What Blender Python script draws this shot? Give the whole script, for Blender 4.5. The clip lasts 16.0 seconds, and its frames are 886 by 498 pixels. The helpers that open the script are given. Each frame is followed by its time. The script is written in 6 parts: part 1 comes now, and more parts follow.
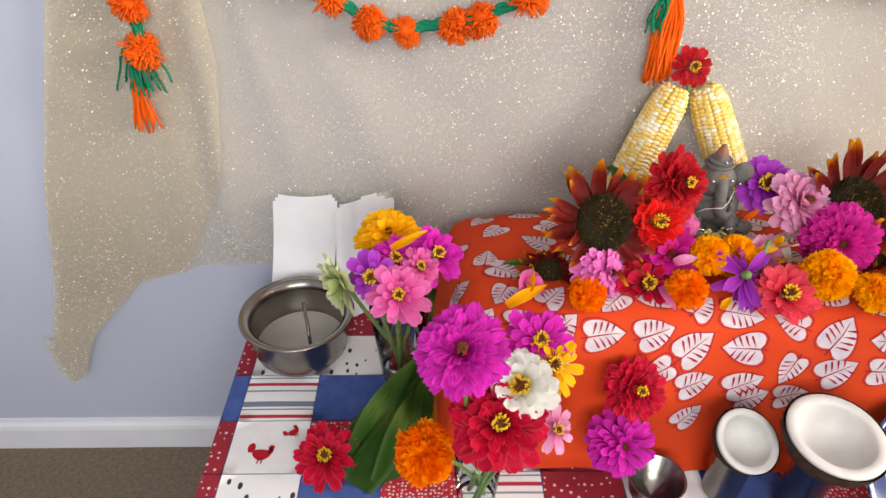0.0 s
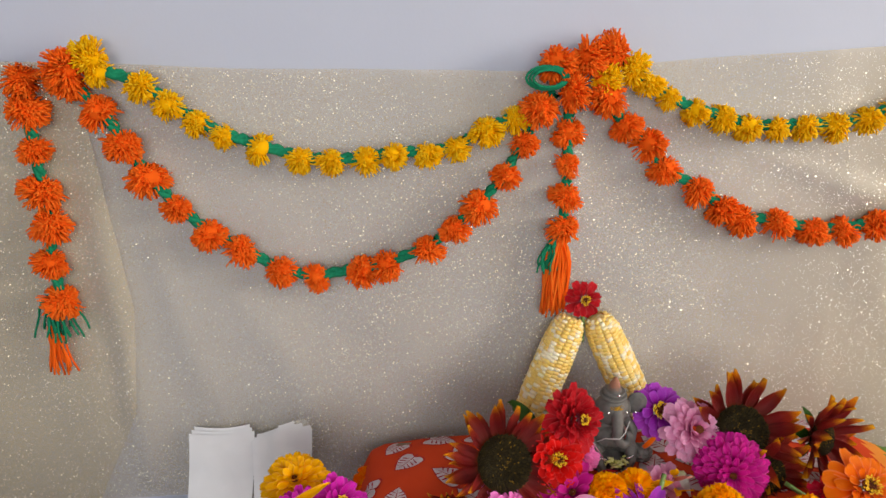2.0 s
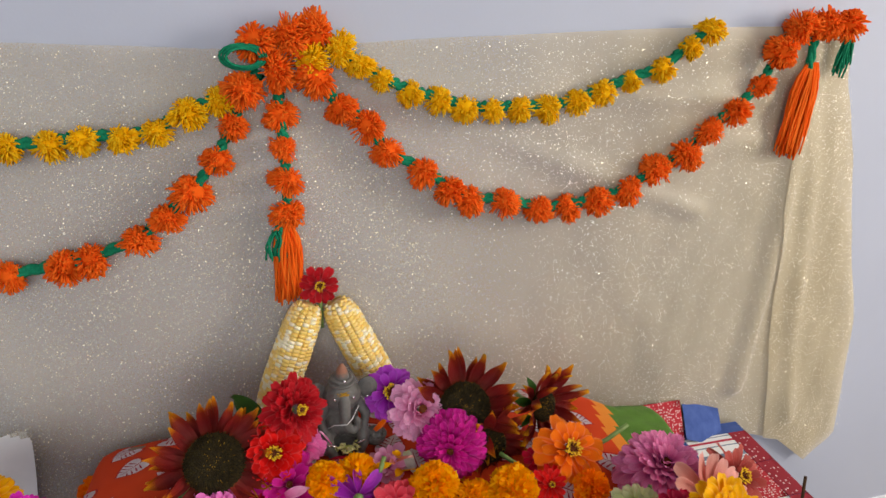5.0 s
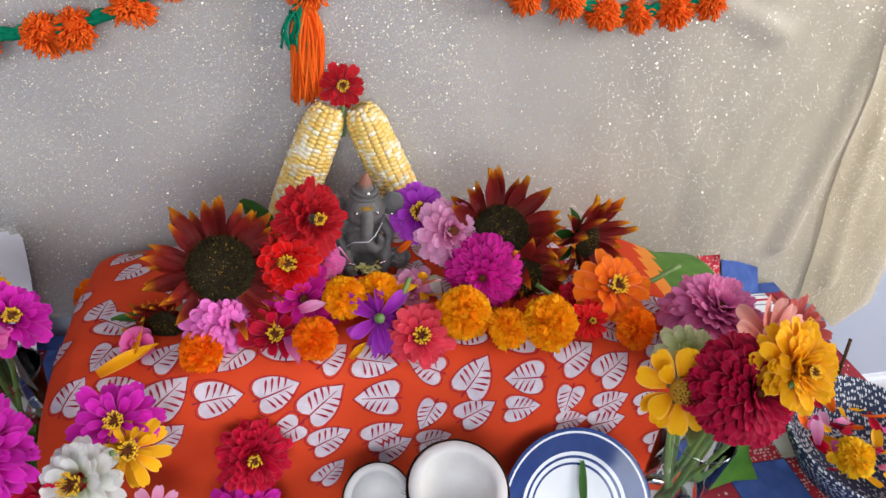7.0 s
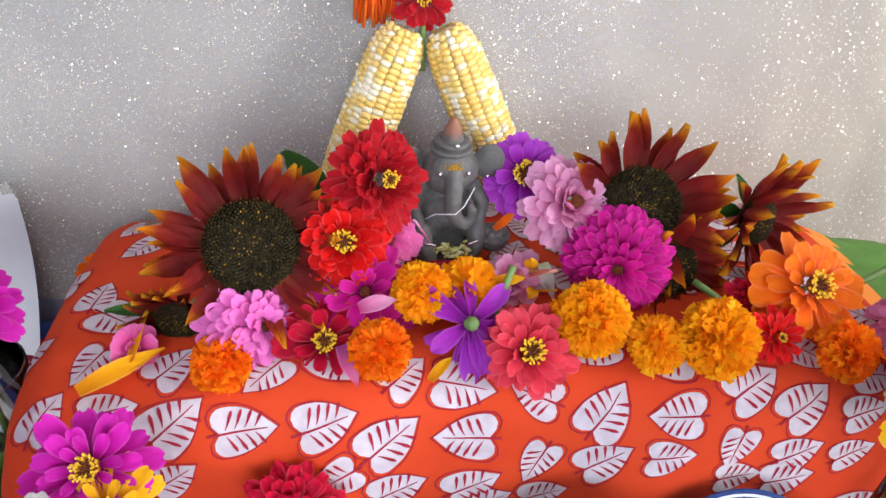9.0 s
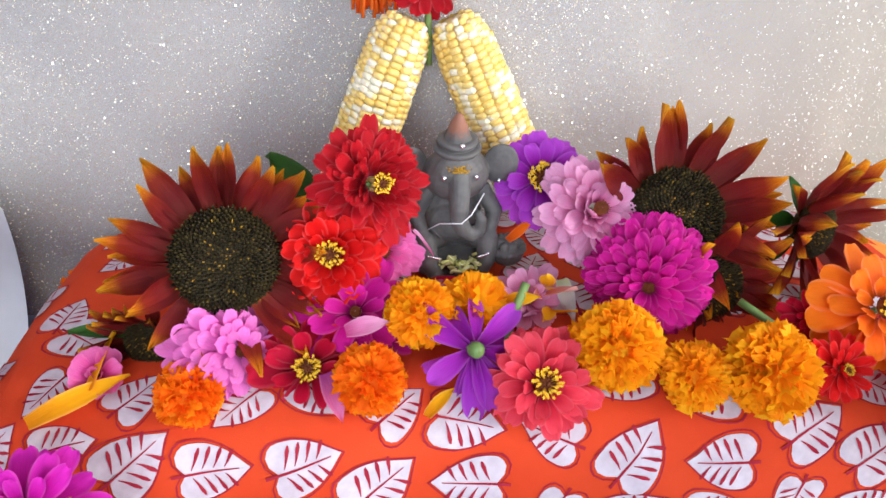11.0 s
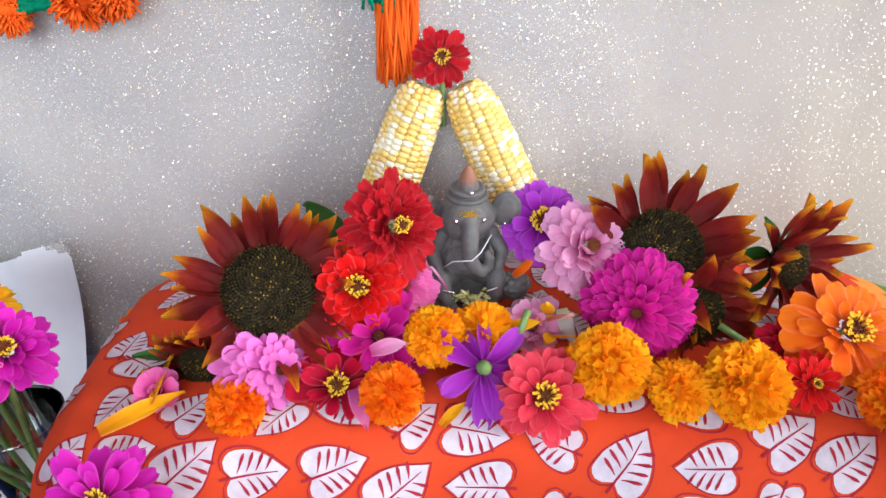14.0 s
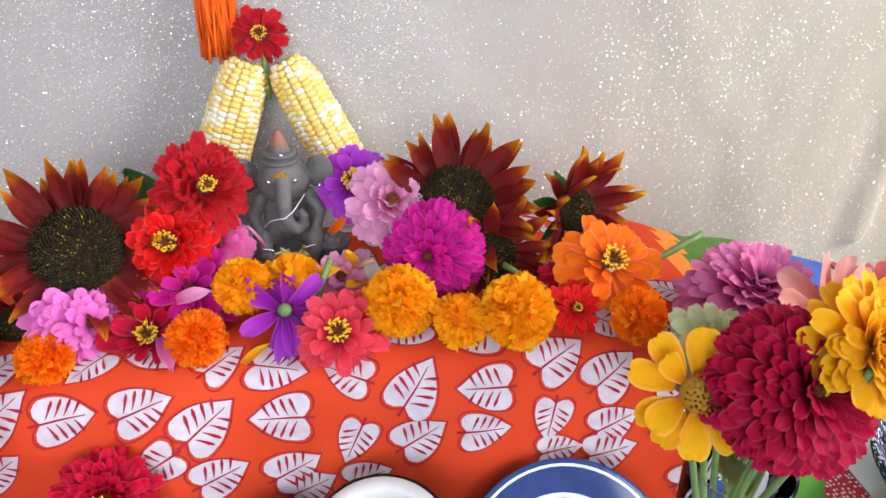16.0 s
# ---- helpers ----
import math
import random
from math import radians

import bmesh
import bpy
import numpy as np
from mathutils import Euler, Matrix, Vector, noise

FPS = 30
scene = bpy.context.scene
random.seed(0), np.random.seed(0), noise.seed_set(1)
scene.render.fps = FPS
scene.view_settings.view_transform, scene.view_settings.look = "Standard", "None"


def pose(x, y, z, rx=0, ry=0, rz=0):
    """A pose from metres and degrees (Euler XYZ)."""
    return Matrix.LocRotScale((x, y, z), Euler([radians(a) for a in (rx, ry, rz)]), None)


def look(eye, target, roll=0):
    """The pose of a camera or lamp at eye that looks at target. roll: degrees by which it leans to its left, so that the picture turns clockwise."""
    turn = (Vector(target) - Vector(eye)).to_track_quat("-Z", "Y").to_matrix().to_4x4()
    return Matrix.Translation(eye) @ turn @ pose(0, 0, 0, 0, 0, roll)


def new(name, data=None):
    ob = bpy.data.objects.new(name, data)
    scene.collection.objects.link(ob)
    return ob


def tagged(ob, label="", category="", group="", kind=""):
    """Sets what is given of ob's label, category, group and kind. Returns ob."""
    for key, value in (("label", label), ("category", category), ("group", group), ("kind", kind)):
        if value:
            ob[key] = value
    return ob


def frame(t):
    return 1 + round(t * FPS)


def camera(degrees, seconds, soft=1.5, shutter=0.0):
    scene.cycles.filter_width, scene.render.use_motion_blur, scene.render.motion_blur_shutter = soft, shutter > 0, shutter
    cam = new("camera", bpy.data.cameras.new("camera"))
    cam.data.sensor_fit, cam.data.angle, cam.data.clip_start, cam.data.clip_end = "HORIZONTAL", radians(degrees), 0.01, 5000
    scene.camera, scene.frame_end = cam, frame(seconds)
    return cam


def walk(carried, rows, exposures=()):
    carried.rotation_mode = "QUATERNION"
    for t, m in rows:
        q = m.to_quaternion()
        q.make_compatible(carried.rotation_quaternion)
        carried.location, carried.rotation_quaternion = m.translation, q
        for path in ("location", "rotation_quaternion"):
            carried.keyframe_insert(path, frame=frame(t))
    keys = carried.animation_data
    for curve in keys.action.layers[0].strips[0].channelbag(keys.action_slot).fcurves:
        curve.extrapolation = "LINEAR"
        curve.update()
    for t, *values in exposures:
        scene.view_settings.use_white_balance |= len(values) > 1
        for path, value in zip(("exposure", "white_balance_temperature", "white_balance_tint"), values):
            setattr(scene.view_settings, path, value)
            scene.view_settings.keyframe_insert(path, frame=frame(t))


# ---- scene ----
cam = camera(68.8, 16.0)
PATH = [
    (0, (0.028, 0.103, 1.202), (0.059, 1.723, 0.028), 0.4),
    (0.5, (0.025, 0.104, 1.224), (0.083, 1.806, 0.176), 1.6),
    (1, (0.042, 0.108, 1.262), (0.124, 1.869, 0.317), 0.9),
    (1.5, (0.077, 0.112, 1.297), (0.174, 1.927, 0.461), -0.1),
    (2, (0.11, 0.125, 1.335), (0.256, 1.96, 0.553), 0.3),
    (2.5, (0.144, 0.117, 1.353), (0.349, 1.977, 0.649), 1.0),
    (3, (0.188, 0.11, 1.362), (0.431, 1.953, 0.625), 0.7),
    (3.5, (0.231, 0.1, 1.355), (0.584, 1.915, 0.593), 1.0),
    (4, (0.29, 0.086, 1.356), (0.722, 1.889, 0.604), 0.9),
    (4.2, (0.308, 0.09, 1.356), (0.773, 1.885, 0.606), 1.0),
    (6.3, (0.331, 0.159, 1.275), (0.867, 1.74, 0.174), 5.7),
    (6.5, (0.325, 0.165, 1.26), (0.841, 1.733, 0.13), 6.0),
    (7, (0.314, 0.19, 1.224), (0.785, 1.72, 0.026), 7.4),
    (7.5, (0.296, 0.218, 1.189), (0.665, 1.762, -0.027), 6.4),
    (8, (0.292, 0.273, 1.156), (0.631, 1.828, -0.055), 5.9),
    (8.5, (0.303, 0.327, 1.12), (0.63, 1.859, -0.124), 5.4),
    (9, (0.318, 0.373, 1.083), (0.609, 1.89, -0.188), 5.1),
    (9.2, (0.322, 0.386, 1.071), (0.614, 1.905, -0.197), 5.2),
    (11.3, (0.355, 0.423, 1.042), (0.522, 1.983, -0.198), 2.3),
    (11.5, (0.355, 0.421, 1.051), (0.523, 1.988, -0.18), 2.5),
    (12, (0.353, 0.406, 1.075), (0.497, 2.017, -0.102), 2.1),
    (12.5, (0.356, 0.393, 1.077), (0.493, 2.026, -0.07), 1.3),
    (13, (0.354, 0.38, 1.07), (0.473, 2.029, -0.055), 0.7),
    (13.5, (0.359, 0.366, 1.064), (0.455, 2.028, -0.044), 0.1),
    (14, (0.358, 0.351, 1.067), (0.462, 2.023, -0.026), 0.1),
    (14.5, (0.374, 0.324, 1.073), (0.484, 2.003, -0.008), -0.1),
    (15, (0.407, 0.3, 1.072), (0.55, 1.984, 0.002), -0.3),
    (15.5, (0.447, 0.283, 1.061), (0.663, 1.964, -0.001), 0.3),
    (16, (0.471, 0.269, 1.055), (0.761, 1.931, -0.02), 1.1),
]
LIGHT = [(0, 0.08, 7300, 10), (1, -0.28, 7300, 10), (2, -0.44, 7300, 10), (3.5, -0.48, 7300, 10), (4.0, -0.66, 7300, 10), (4.2, -0.66, 7300, 10), (6.3, -0.60, 6500, 10), (7, -0.32, 6300, 10), (8, -0.05, 6200, 10), (9, 0.08, 6150, 10), (12.5, 0.22, 6050, 10), (14.5, 0.22, 6100, 10), (16, 0.08, 6150, 10)]
walk(cam, [(t, look(eye, target, roll)) for t, eye, target, roll in PATH], LIGHT)

# ---------------------------------------------------------------- light
WALL_Y = 1.03
world = bpy.data.worlds.new("sky")
scene.world = world
world.use_nodes = True
wn = world.node_tree
sky = wn.nodes.new("ShaderNodeTexSky")
sky.sky_type, sky.sun_disc = "NISHITA", False
sky.sun_elevation, sky.sun_rotation = radians(40), radians(120)
wn.links.new(sky.outputs[0], wn.nodes["Background"].inputs[0])
wn.nodes["Background"].inputs[1].default_value = 0.12


def area_lamp(name, eye, target, w, h, watts, colour):
    data = bpy.data.lights.new(name, "AREA")
    data.shape, data.size, data.size_y, data.energy, data.color = "RECTANGLE", w, h, watts, colour
    ob = new(name, data)
    ob.matrix_basis = look(eye, target)
    return ob


area_lamp("window_daylight_right", (3.32, -0.55, 1.80), (0.4, 0.9, 0.8), 1.1, 1.1, 100, (1.0, 0.96, 0.90))
# added fill from behind the camera; no window is known there
area_lamp("front_fill_lamp", (0.1, -1.72, 1.80), (0.3, 1.0, 0.75), 1.7, 1.1, 48, (0.92, 0.96, 1.0))

# ---------------------------------------------------------------- materials


def nodes_of(name):
    m = bpy.data.materials.new(name)
    m.use_nodes = True
    nt = m.node_tree
    return m, nt, nt.nodes["Principled BSDF"], nt.nodes["Material Output"]


def add(nt, kind, **props):
    n = nt.nodes.new(kind)
    for k, v in props.items():
        if k == "operation":
            n.operation = v
        elif k == "blend":
            n.data_type, n.blend_type = "RGBA", v
    return n


def ramp(nt, fac, stops):
    r = nt.nodes.new("ShaderNodeValToRGB")
    el = r.color_ramp.elements
    while len(el) < len(stops):
        el.new(0.5)
    for e, (p, c) in zip(el, stops):
        e.position, e.color = p, (*c[:3], 1)
    nt.links.new(fac, r.inputs[0])
    return r.outputs[0]


def noise_tex(nt, vec, scale, detail=4.0, rough=0.55):
    n = nt.nodes.new("ShaderNodeTexNoise")
    n.inputs["Scale"].default_value, n.inputs["Detail"].default_value, n.inputs["Roughness"].default_value = scale, detail, rough
    if vec is not None:
        nt.links.new(vec, n.inputs["Vector"])
    return n.outputs["Fac"]


def bump(nt, bsdf, height, strength, dist=0.002):
    b = nt.nodes.new("ShaderNodeBump")
    b.inputs["Strength"].default_value, b.inputs["Distance"].default_value = strength, dist
    nt.links.new(height, b.inputs["Height"])
    nt.links.new(b.outputs[0], bsdf.inputs["Normal"])


def plain(name, a, b, rough=0.6, scale=30, fine=400, strength=0.25, metal=0.0, dist=0.001):
    """Two tones mixed by coarse noise, with fine relief."""
    m, nt, bs, out = nodes_of(name)
    co = nt.nodes.new("ShaderNodeTexCoord").outputs["Object"]
    nt.links.new(ramp(nt, noise_tex(nt, co, scale), [(0.3, a), (0.7, b)]), bs.inputs["Base Color"])
    bs.inputs["Roughness"].default_value, bs.inputs["Metallic"].default_value = rough, metal
    if rough > 0.75:
        bs.inputs["Specular IOR Level"].default_value = 0.12
    bump(nt, bs, noise_tex(nt, co, fine, 2), strength, dist)
    return m


def petal_mat(name, stops, rough=0.55, vary=0.30, streak=0.42, thin=0.32, pale=0.28):
    """Colour runs along the petal (UV v), with veins along it, and varies from petal to petal."""
    m, nt, bs, out = nodes_of(name)
    uv = nt.nodes.new("ShaderNodeUVMap")
    sep = nt.nodes.new("ShaderNodeSeparateXYZ")
    nt.links.new(uv.outputs[0], sep.inputs[0])
    mp = nt.nodes.new("ShaderNodeMapping")
    mp.inputs["Scale"].default_value = (16, 1.1, 1)
    nt.links.new(uv.outputs[0], mp.inputs[0])
    vein = noise_tex(nt, mp.outputs[0], 2.4, 5, 0.65)
    wob = nt.nodes.new("ShaderNodeMath")
    wob.operation = "MULTIPLY_ADD"
    wob.inputs[1].default_value, wob.inputs[2].default_value = 0.35, -0.175
    nt.links.new(vein, wob.inputs[0])
    sm = nt.nodes.new("ShaderNodeMath")
    nt.links.new(sep.outputs[1], sm.inputs[0])
    nt.links.new(wob.outputs[0], sm.inputs[1])
    col = ramp(nt, sm.outputs[0], stops)
    rim = ramp(nt, sep.outputs[0], [(0.0, (pale,) * 3), (0.14, (0, 0, 0)), (0.86, (0, 0, 0)), (1.0, (pale,) * 3)])
    lit = nt.nodes.new("ShaderNodeMix")
    lit.data_type = "RGBA"
    nt.links.new(rim, lit.inputs["Factor"])
    nt.links.new(col, lit.inputs["A"])
    top = stops[-1][1]
    lit.inputs["B"].default_value = (*[min(0.95, 0.75 * c + 0.25 * max(top)) for c in top], 1)
    col = lit.outputs["Result"]
    info = nt.nodes.new("ShaderNodeObjectInfo")
    val = nt.nodes.new("ShaderNodeMath")
    val.operation = "MULTIPLY_ADD"
    val.inputs[1].default_value, val.inputs[2].default_value = vary, 1 - vary / 2
    nt.links.new(info.outputs["Random"], val.inputs[0])
    v2 = nt.nodes.new("ShaderNodeMath")
    v2.operation = "MULTIPLY_ADD"
    v2.inputs[1].default_value = streak
    nt.links.new(vein, v2.inputs[0])
    nt.links.new(val.outputs[0], v2.inputs[2])
    sub = nt.nodes.new("ShaderNodeMath")
    sub.operation = "SUBTRACT"
    sub.inputs[1].default_value = streak / 2
    nt.links.new(v2.outputs[0], sub.inputs[0])
    hsv = nt.nodes.new("ShaderNodeHueSaturation")
    nt.links.new(sub.outputs[0], hsv.inputs["Value"])
    nt.links.new(col, hsv.inputs["Color"])
    nt.links.new(hsv.outputs[0], bs.inputs["Base Color"])
    bs.inputs["Roughness"].default_value = rough
    bs.inputs["Specular IOR Level"].default_value = 0.15
    bump(nt, bs, vein, 0.6, 0.0010)
    tr = nt.nodes.new("ShaderNodeBsdfTranslucent")
    nt.links.new(hsv.outputs[0], tr.inputs[0])
    mix = nt.nodes.new("ShaderNodeMixShader")
    mix.inputs[0].default_value = thin
    nt.links.new(bs.outputs[0], mix.inputs[1])
    nt.links.new(tr.outputs[0], mix.inputs[2])
    nt.links.new(mix.outputs[0], out.inputs[0])
    return m


def island_mat(name, stops, rough=0.6, thin=0.15, spec=0.12):
    """Each loose piece of a joined mesh takes its own tone."""
    m, nt, bs, out = nodes_of(name)
    geo = nt.nodes.new("ShaderNodeNewGeometry")
    col = ramp(nt, geo.outputs["Random Per Island"], stops)
    nt.links.new(col, bs.inputs["Base Color"])
    bs.inputs["Roughness"].default_value, bs.inputs["Specular IOR Level"].default_value = rough, spec
    if thin:
        tr = nt.nodes.new("ShaderNodeBsdfTranslucent")
        nt.links.new(col, tr.inputs[0])
        mix = nt.nodes.new("ShaderNodeMixShader")
        mix.inputs[0].default_value = thin
        nt.links.new(bs.outputs[0], mix.inputs[1])
        nt.links.new(tr.outputs[0], mix.inputs[2])
        nt.links.new(mix.outputs[0], out.inputs[0])
    return m


def corn_mat():
    """Bicolour kernels: mostly yellow, white ones gathered in patches."""
    m, nt, bs, out = nodes_of("corn_kernel")
    geo = nt.nodes.new("ShaderNodeNewGeometry")
    co = nt.nodes.new("ShaderNodeTexCoord").outputs["Object"]
    big = noise_tex(nt, co, 45, 2)
    s = nt.nodes.new("ShaderNodeMath")
    s.operation = "MULTIPLY_ADD"
    s.inputs[1].default_value = 0.75
    nt.links.new(big, s.inputs[0])
    k = nt.nodes.new("ShaderNodeMath")
    k.operation = "MULTIPLY"
    k.inputs[1].default_value = 0.62
    nt.links.new(geo.outputs["Random Per Island"], k.inputs[0])
    nt.links.new(k.outputs[0], s.inputs[2])
    col = ramp(nt, s.outputs[0], [(0.0, (0.84, 0.52, 0.10)), (0.50, (0.88, 0.62, 0.17)), (0.83, (0.90, 0.68, 0.26)), (0.87, (0.92, 0.84, 0.62))])
    nt.links.new(col, bs.inputs["Base Color"])
    bs.inputs["Roughness"].default_value = 0.32
    bs.inputs["Subsurface Weight"].default_value = 0.15
    bs.inputs["Subsurface Radius"].default_value = (0.004, 0.003, 0.001)
    return m


def sheer_mat():
    """Sheer golden organza: its open weave lets the wall show through; opacity rises along x to paint in warmer light.
    """
    m, nt, bs, out = nodes_of("sheer_gold_fabric")
    co = nt.nodes.new("ShaderNodeTexCoord").outputs["Object"]
    nt.links.new(ramp(nt, noise_tex(nt, co, 3.0, 3), [(0.3, (0.60, 0.50, 0.32)), (0.7, (0.66, 0.57, 0.40))]), bs.inputs["Base Color"])
    bs.inputs["Roughness"].default_value = 0.45
    bs.inputs["Sheen Weight"].default_value = 0.3
    weave = nt.nodes.new("ShaderNodeMath")
    weave.operation = "MULTIPLY_ADD"
    weave.inputs[1].default_value, weave.inputs[2].default_value = 0.3, 0.22
    nt.links.new(noise_tex(nt, co, 900, 1), weave.inputs[0])
    sep = nt.nodes.new("ShaderNodeSeparateXYZ")
    nt.links.new(co, sep.inputs[0])
    # extra opacity towards +x stands in for the warmer light at that end
    cover = nt.nodes.new("ShaderNodeMapRange")
    cover.interpolation_type = "SMOOTHSTEP"
    for k, v in zip((1, 2, 3, 4), (0.45, 1.25, 0.0, 0.26)):
        cover.inputs[k].default_value = v
    nt.links.new(sep.outputs[0], cover.inputs[0])
    both = nt.nodes.new("ShaderNodeMath")
    nt.links.new(weave.outputs[0], both.inputs[0])
    nt.links.new(cover.outputs[0], both.inputs[1])
    nt.links.new(both.outputs[0], bs.inputs["Alpha"])
    bump(nt, bs, noise_tex(nt, co, 500, 2), 0.3, 0.001)
    return m


def glass_mat():
    """Thin clear glass: it lets light straight through and shines more at grazing angles."""
    m, nt, bs, out = nodes_of("clear_glass")
    nt.nodes.remove(bs)
    clear, shine, fres, mix = (nt.nodes.new("ShaderNode" + k) for k in ("BsdfTransparent", "BsdfGlossy", "Fresnel", "MixShader"))
    clear.inputs[0].default_value = (0.93, 0.95, 0.94, 1)
    shine.inputs["Roughness"].default_value = 0.03
    fres.inputs[0].default_value = 1.5
    nt.links.new(fres.outputs[0], mix.inputs[0])
    nt.links.new(clear.outputs[0], mix.inputs[1])
    nt.links.new(shine.outputs[0], mix.inputs[2])
    nt.links.new(mix.outputs[0], out.inputs[0])
    return m


def stripe_mat(name, stops, scale, axis="Y"):
    m, nt, bs, out = nodes_of(name)
    co = nt.nodes.new("ShaderNodeTexCoord").outputs["Object"]
    w = nt.nodes.new("ShaderNodeTexWave")
    w.wave_type, w.bands_direction, w.wave_profile = "BANDS", axis, "SAW"
    w.inputs["Scale"].default_value, w.inputs["Distortion"].default_value = scale, 0.0
    nt.links.new(co, w.inputs["Vector"])
    r = ramp(nt, w.outputs["Fac"], stops)
    r.node.color_ramp.interpolation = "CONSTANT"
    nt.links.new(r, bs.inputs["Base Color"])
    bs.inputs["Roughness"].default_value = 0.85
    bump(nt, bs, noise_tex(nt, co, 700, 2), 0.3, 0.0006)
    return m


def speck_mat(name, ground, speck, scale, size, stretch=(1, 1, 1)):
    """Small printed marks scattered on a ground colour."""
    m, nt, bs, out = nodes_of(name)
    co = nt.nodes.new("ShaderNodeTexCoord").outputs["Object"]
    mp = nt.nodes.new("ShaderNodeMapping")
    mp.inputs["Scale"].default_value = stretch
    nt.links.new(co, mp.inputs[0])
    v = nt.nodes.new("ShaderNodeTexVoronoi")
    v.inputs["Scale"].default_value, v.inputs["Randomness"].default_value = scale, 0.55
    nt.links.new(mp.outputs[0], v.inputs["Vector"])
    r = ramp(nt, v.outputs["Distance"], [(0.0, speck), (size, ground)])
    r.node.color_ramp.interpolation = "CONSTANT"
    nt.links.new(r, bs.inputs["Base Color"])
    bs.inputs["Roughness"].default_value = 0.85
    bump(nt, bs, noise_tex(nt, co, 700, 2), 0.3, 0.0006)
    return m


def clay_mat():
    """Grey clay with an orange powder stain on crown and brow."""
    m, nt, bs, out = nodes_of("grey_clay")
    co = nt.nodes.new("ShaderNodeTexCoord").outputs["Object"]
    base = ramp(nt, noise_tex(nt, co, 60), [(0.3, (0.085, 0.080, 0.076)), (0.7, (0.150, 0.142, 0.134))])
    sep = nt.nodes.new("ShaderNodeSeparateXYZ")
    nt.links.new(co, sep.inputs[0])
    s = nt.nodes.new("ShaderNodeMath")
    s.operation = "MULTIPLY_ADD"
    s.inputs[1].default_value = 0.02
    nt.links.new(noise_tex(nt, co, 200), s.inputs[0])
    nt.links.new(sep.outputs[2], s.inputs[2])
    mask = ramp(nt, s.outputs[0], [(0.163, (0, 0, 0)), (0.172, (0.6, 0.6, 0.6))])
    mx = nt.nodes.new("ShaderNodeMix")
    mx.data_type = "RGBA"
    nt.links.new(mask, mx.inputs["Factor"])
    nt.links.new(base, mx.inputs["A"])
    mx.inputs["B"].default_value = (0.42, 0.13, 0.05, 1)
    nt.links.new(mx.outputs["Result"], bs.inputs["Base Color"])
    bs.inputs["Roughness"].default_value = 0.62
    bump(nt, bs, noise_tex(nt, co, 250, 4), 0.35, 0.001)
    return m


M_WALL = plain("wall_paint", (0.455, 0.49, 0.60), (0.485, 0.52, 0.63), 0.7, 2.5, 220, 0.12)
M_CEIL = plain("ceiling_paint", (0.74, 0.74, 0.74), (0.78, 0.78, 0.78), 0.8, 3, 200, 0.1)
M_TRIM = plain("white_trim", (0.72, 0.74, 0.80), (0.78, 0.80, 0.84), 0.4, 8, 200, 0.05)
M_CARPET = plain("carpet", (0.26, 0.20, 0.14), (0.42, 0.33, 0.24), 0.95, 120, 900, 1.0, 0, 0.006)
M_WOOD = plain("table_wood", (0.14, 0.08, 0.045), (0.20, 0.12, 0.07), 0.45, 20, 200, 0.1)
M_SHEER = sheer_mat()
M_FLAKE = plain("gold_glitter", (1.0, 0.90, 0.66), (1.0, 0.97, 0.88), 0.34, 80, 50, 0.0, 0.55)
M_ORANGE_YARN = island_mat("orange_yarn", [(0.0, (0.98, 0.12, 0.010)), (0.5, (1.0, 0.16, 0.014)), (1.0, (1.0, 0.22, 0.028))], 0.85, 0.18)
M_YELLOW_YARN = island_mat("yellow_yarn", [(0.0, (0.98, 0.46, 0.006)), (0.5, (1.0, 0.56, 0.010)), (1.0, (1.0, 0.66, 0.03))], 0.85, 0.18)
M_GREEN_YARN = plain("green_yarn", (0.0, 0.17, 0.085), (0.008, 0.27, 0.14), 0.85, 300, 1500, 0.6)
M_CLOTH = plain("orange_red_cotton", (0.60, 0.050, 0.013), (0.70, 0.070, 0.019), 0.8, 9, 900, 0.35, 0, 0.0006)
M_PRINT = plain("white_block_print", (0.54, 0.45, 0.50), (0.70, 0.62, 0.66), 0.8, 70, 900, 0.2)
M_MAROON = plain("maroon_block_print", (0.30, 0.012, 0.03), (0.42, 0.03, 0.05), 0.8, 60, 900, 0.2)
M_BORDER_ORANGE = plain("orange_border", (0.80, 0.22, 0.01), (0.88, 0.28, 0.02), 0.6, 20, 900, 0.3)
M_BORDER_GREEN = plain("green_border", (0.06, 0.17, 0.012), (0.10, 0.26, 0.025), 0.6, 25, 900, 0.3)
M_BLUE = plain("blue_cotton", (0.045, 0.085, 0.27), (0.075, 0.125, 0.36), 0.85, 40, 900, 0.3)
M_STRIPE = stripe_mat("striped_cotton", [(0.0, (0.75, 0.75, 0.76)), (0.17, (0.22, 0.25, 0.32)), (0.22, (0.75, 0.75, 0.76)), (0.36, (0.45, 0.02, 0.05)),
                                        (0.46, (0.75, 0.75, 0.76)), (0.60, (0.16, 0.19, 0.27)), (0.64, (0.75, 0.75, 0.76)), (0.70, (0.16, 0.19, 0.27)), (0.86, (0.75, 0.75, 0.76))], 5.2)
M_SPECK = speck_mat("white_cotton_black_dashes", (0.76, 0.75, 0.76), (0.03, 0.03, 0.05), 70, 0.22, (1, 0.6, 1))
M_REDDOT = speck_mat("red_cotton_white_dots", (0.46, 0.015, 0.03), (0.70, 0.55, 0.55), 190, 0.3)
M_BANDANA = speck_mat("dark_red_bandana_cotton", (0.28, 0.01, 0.025), (0.65, 0.50, 0.52), 95, 0.2)
M_WHITE_COTTON = plain("white_cotton", (0.72, 0.71, 0.72), (0.80, 0.79, 0.80), 0.85, 40, 900, 0.3)
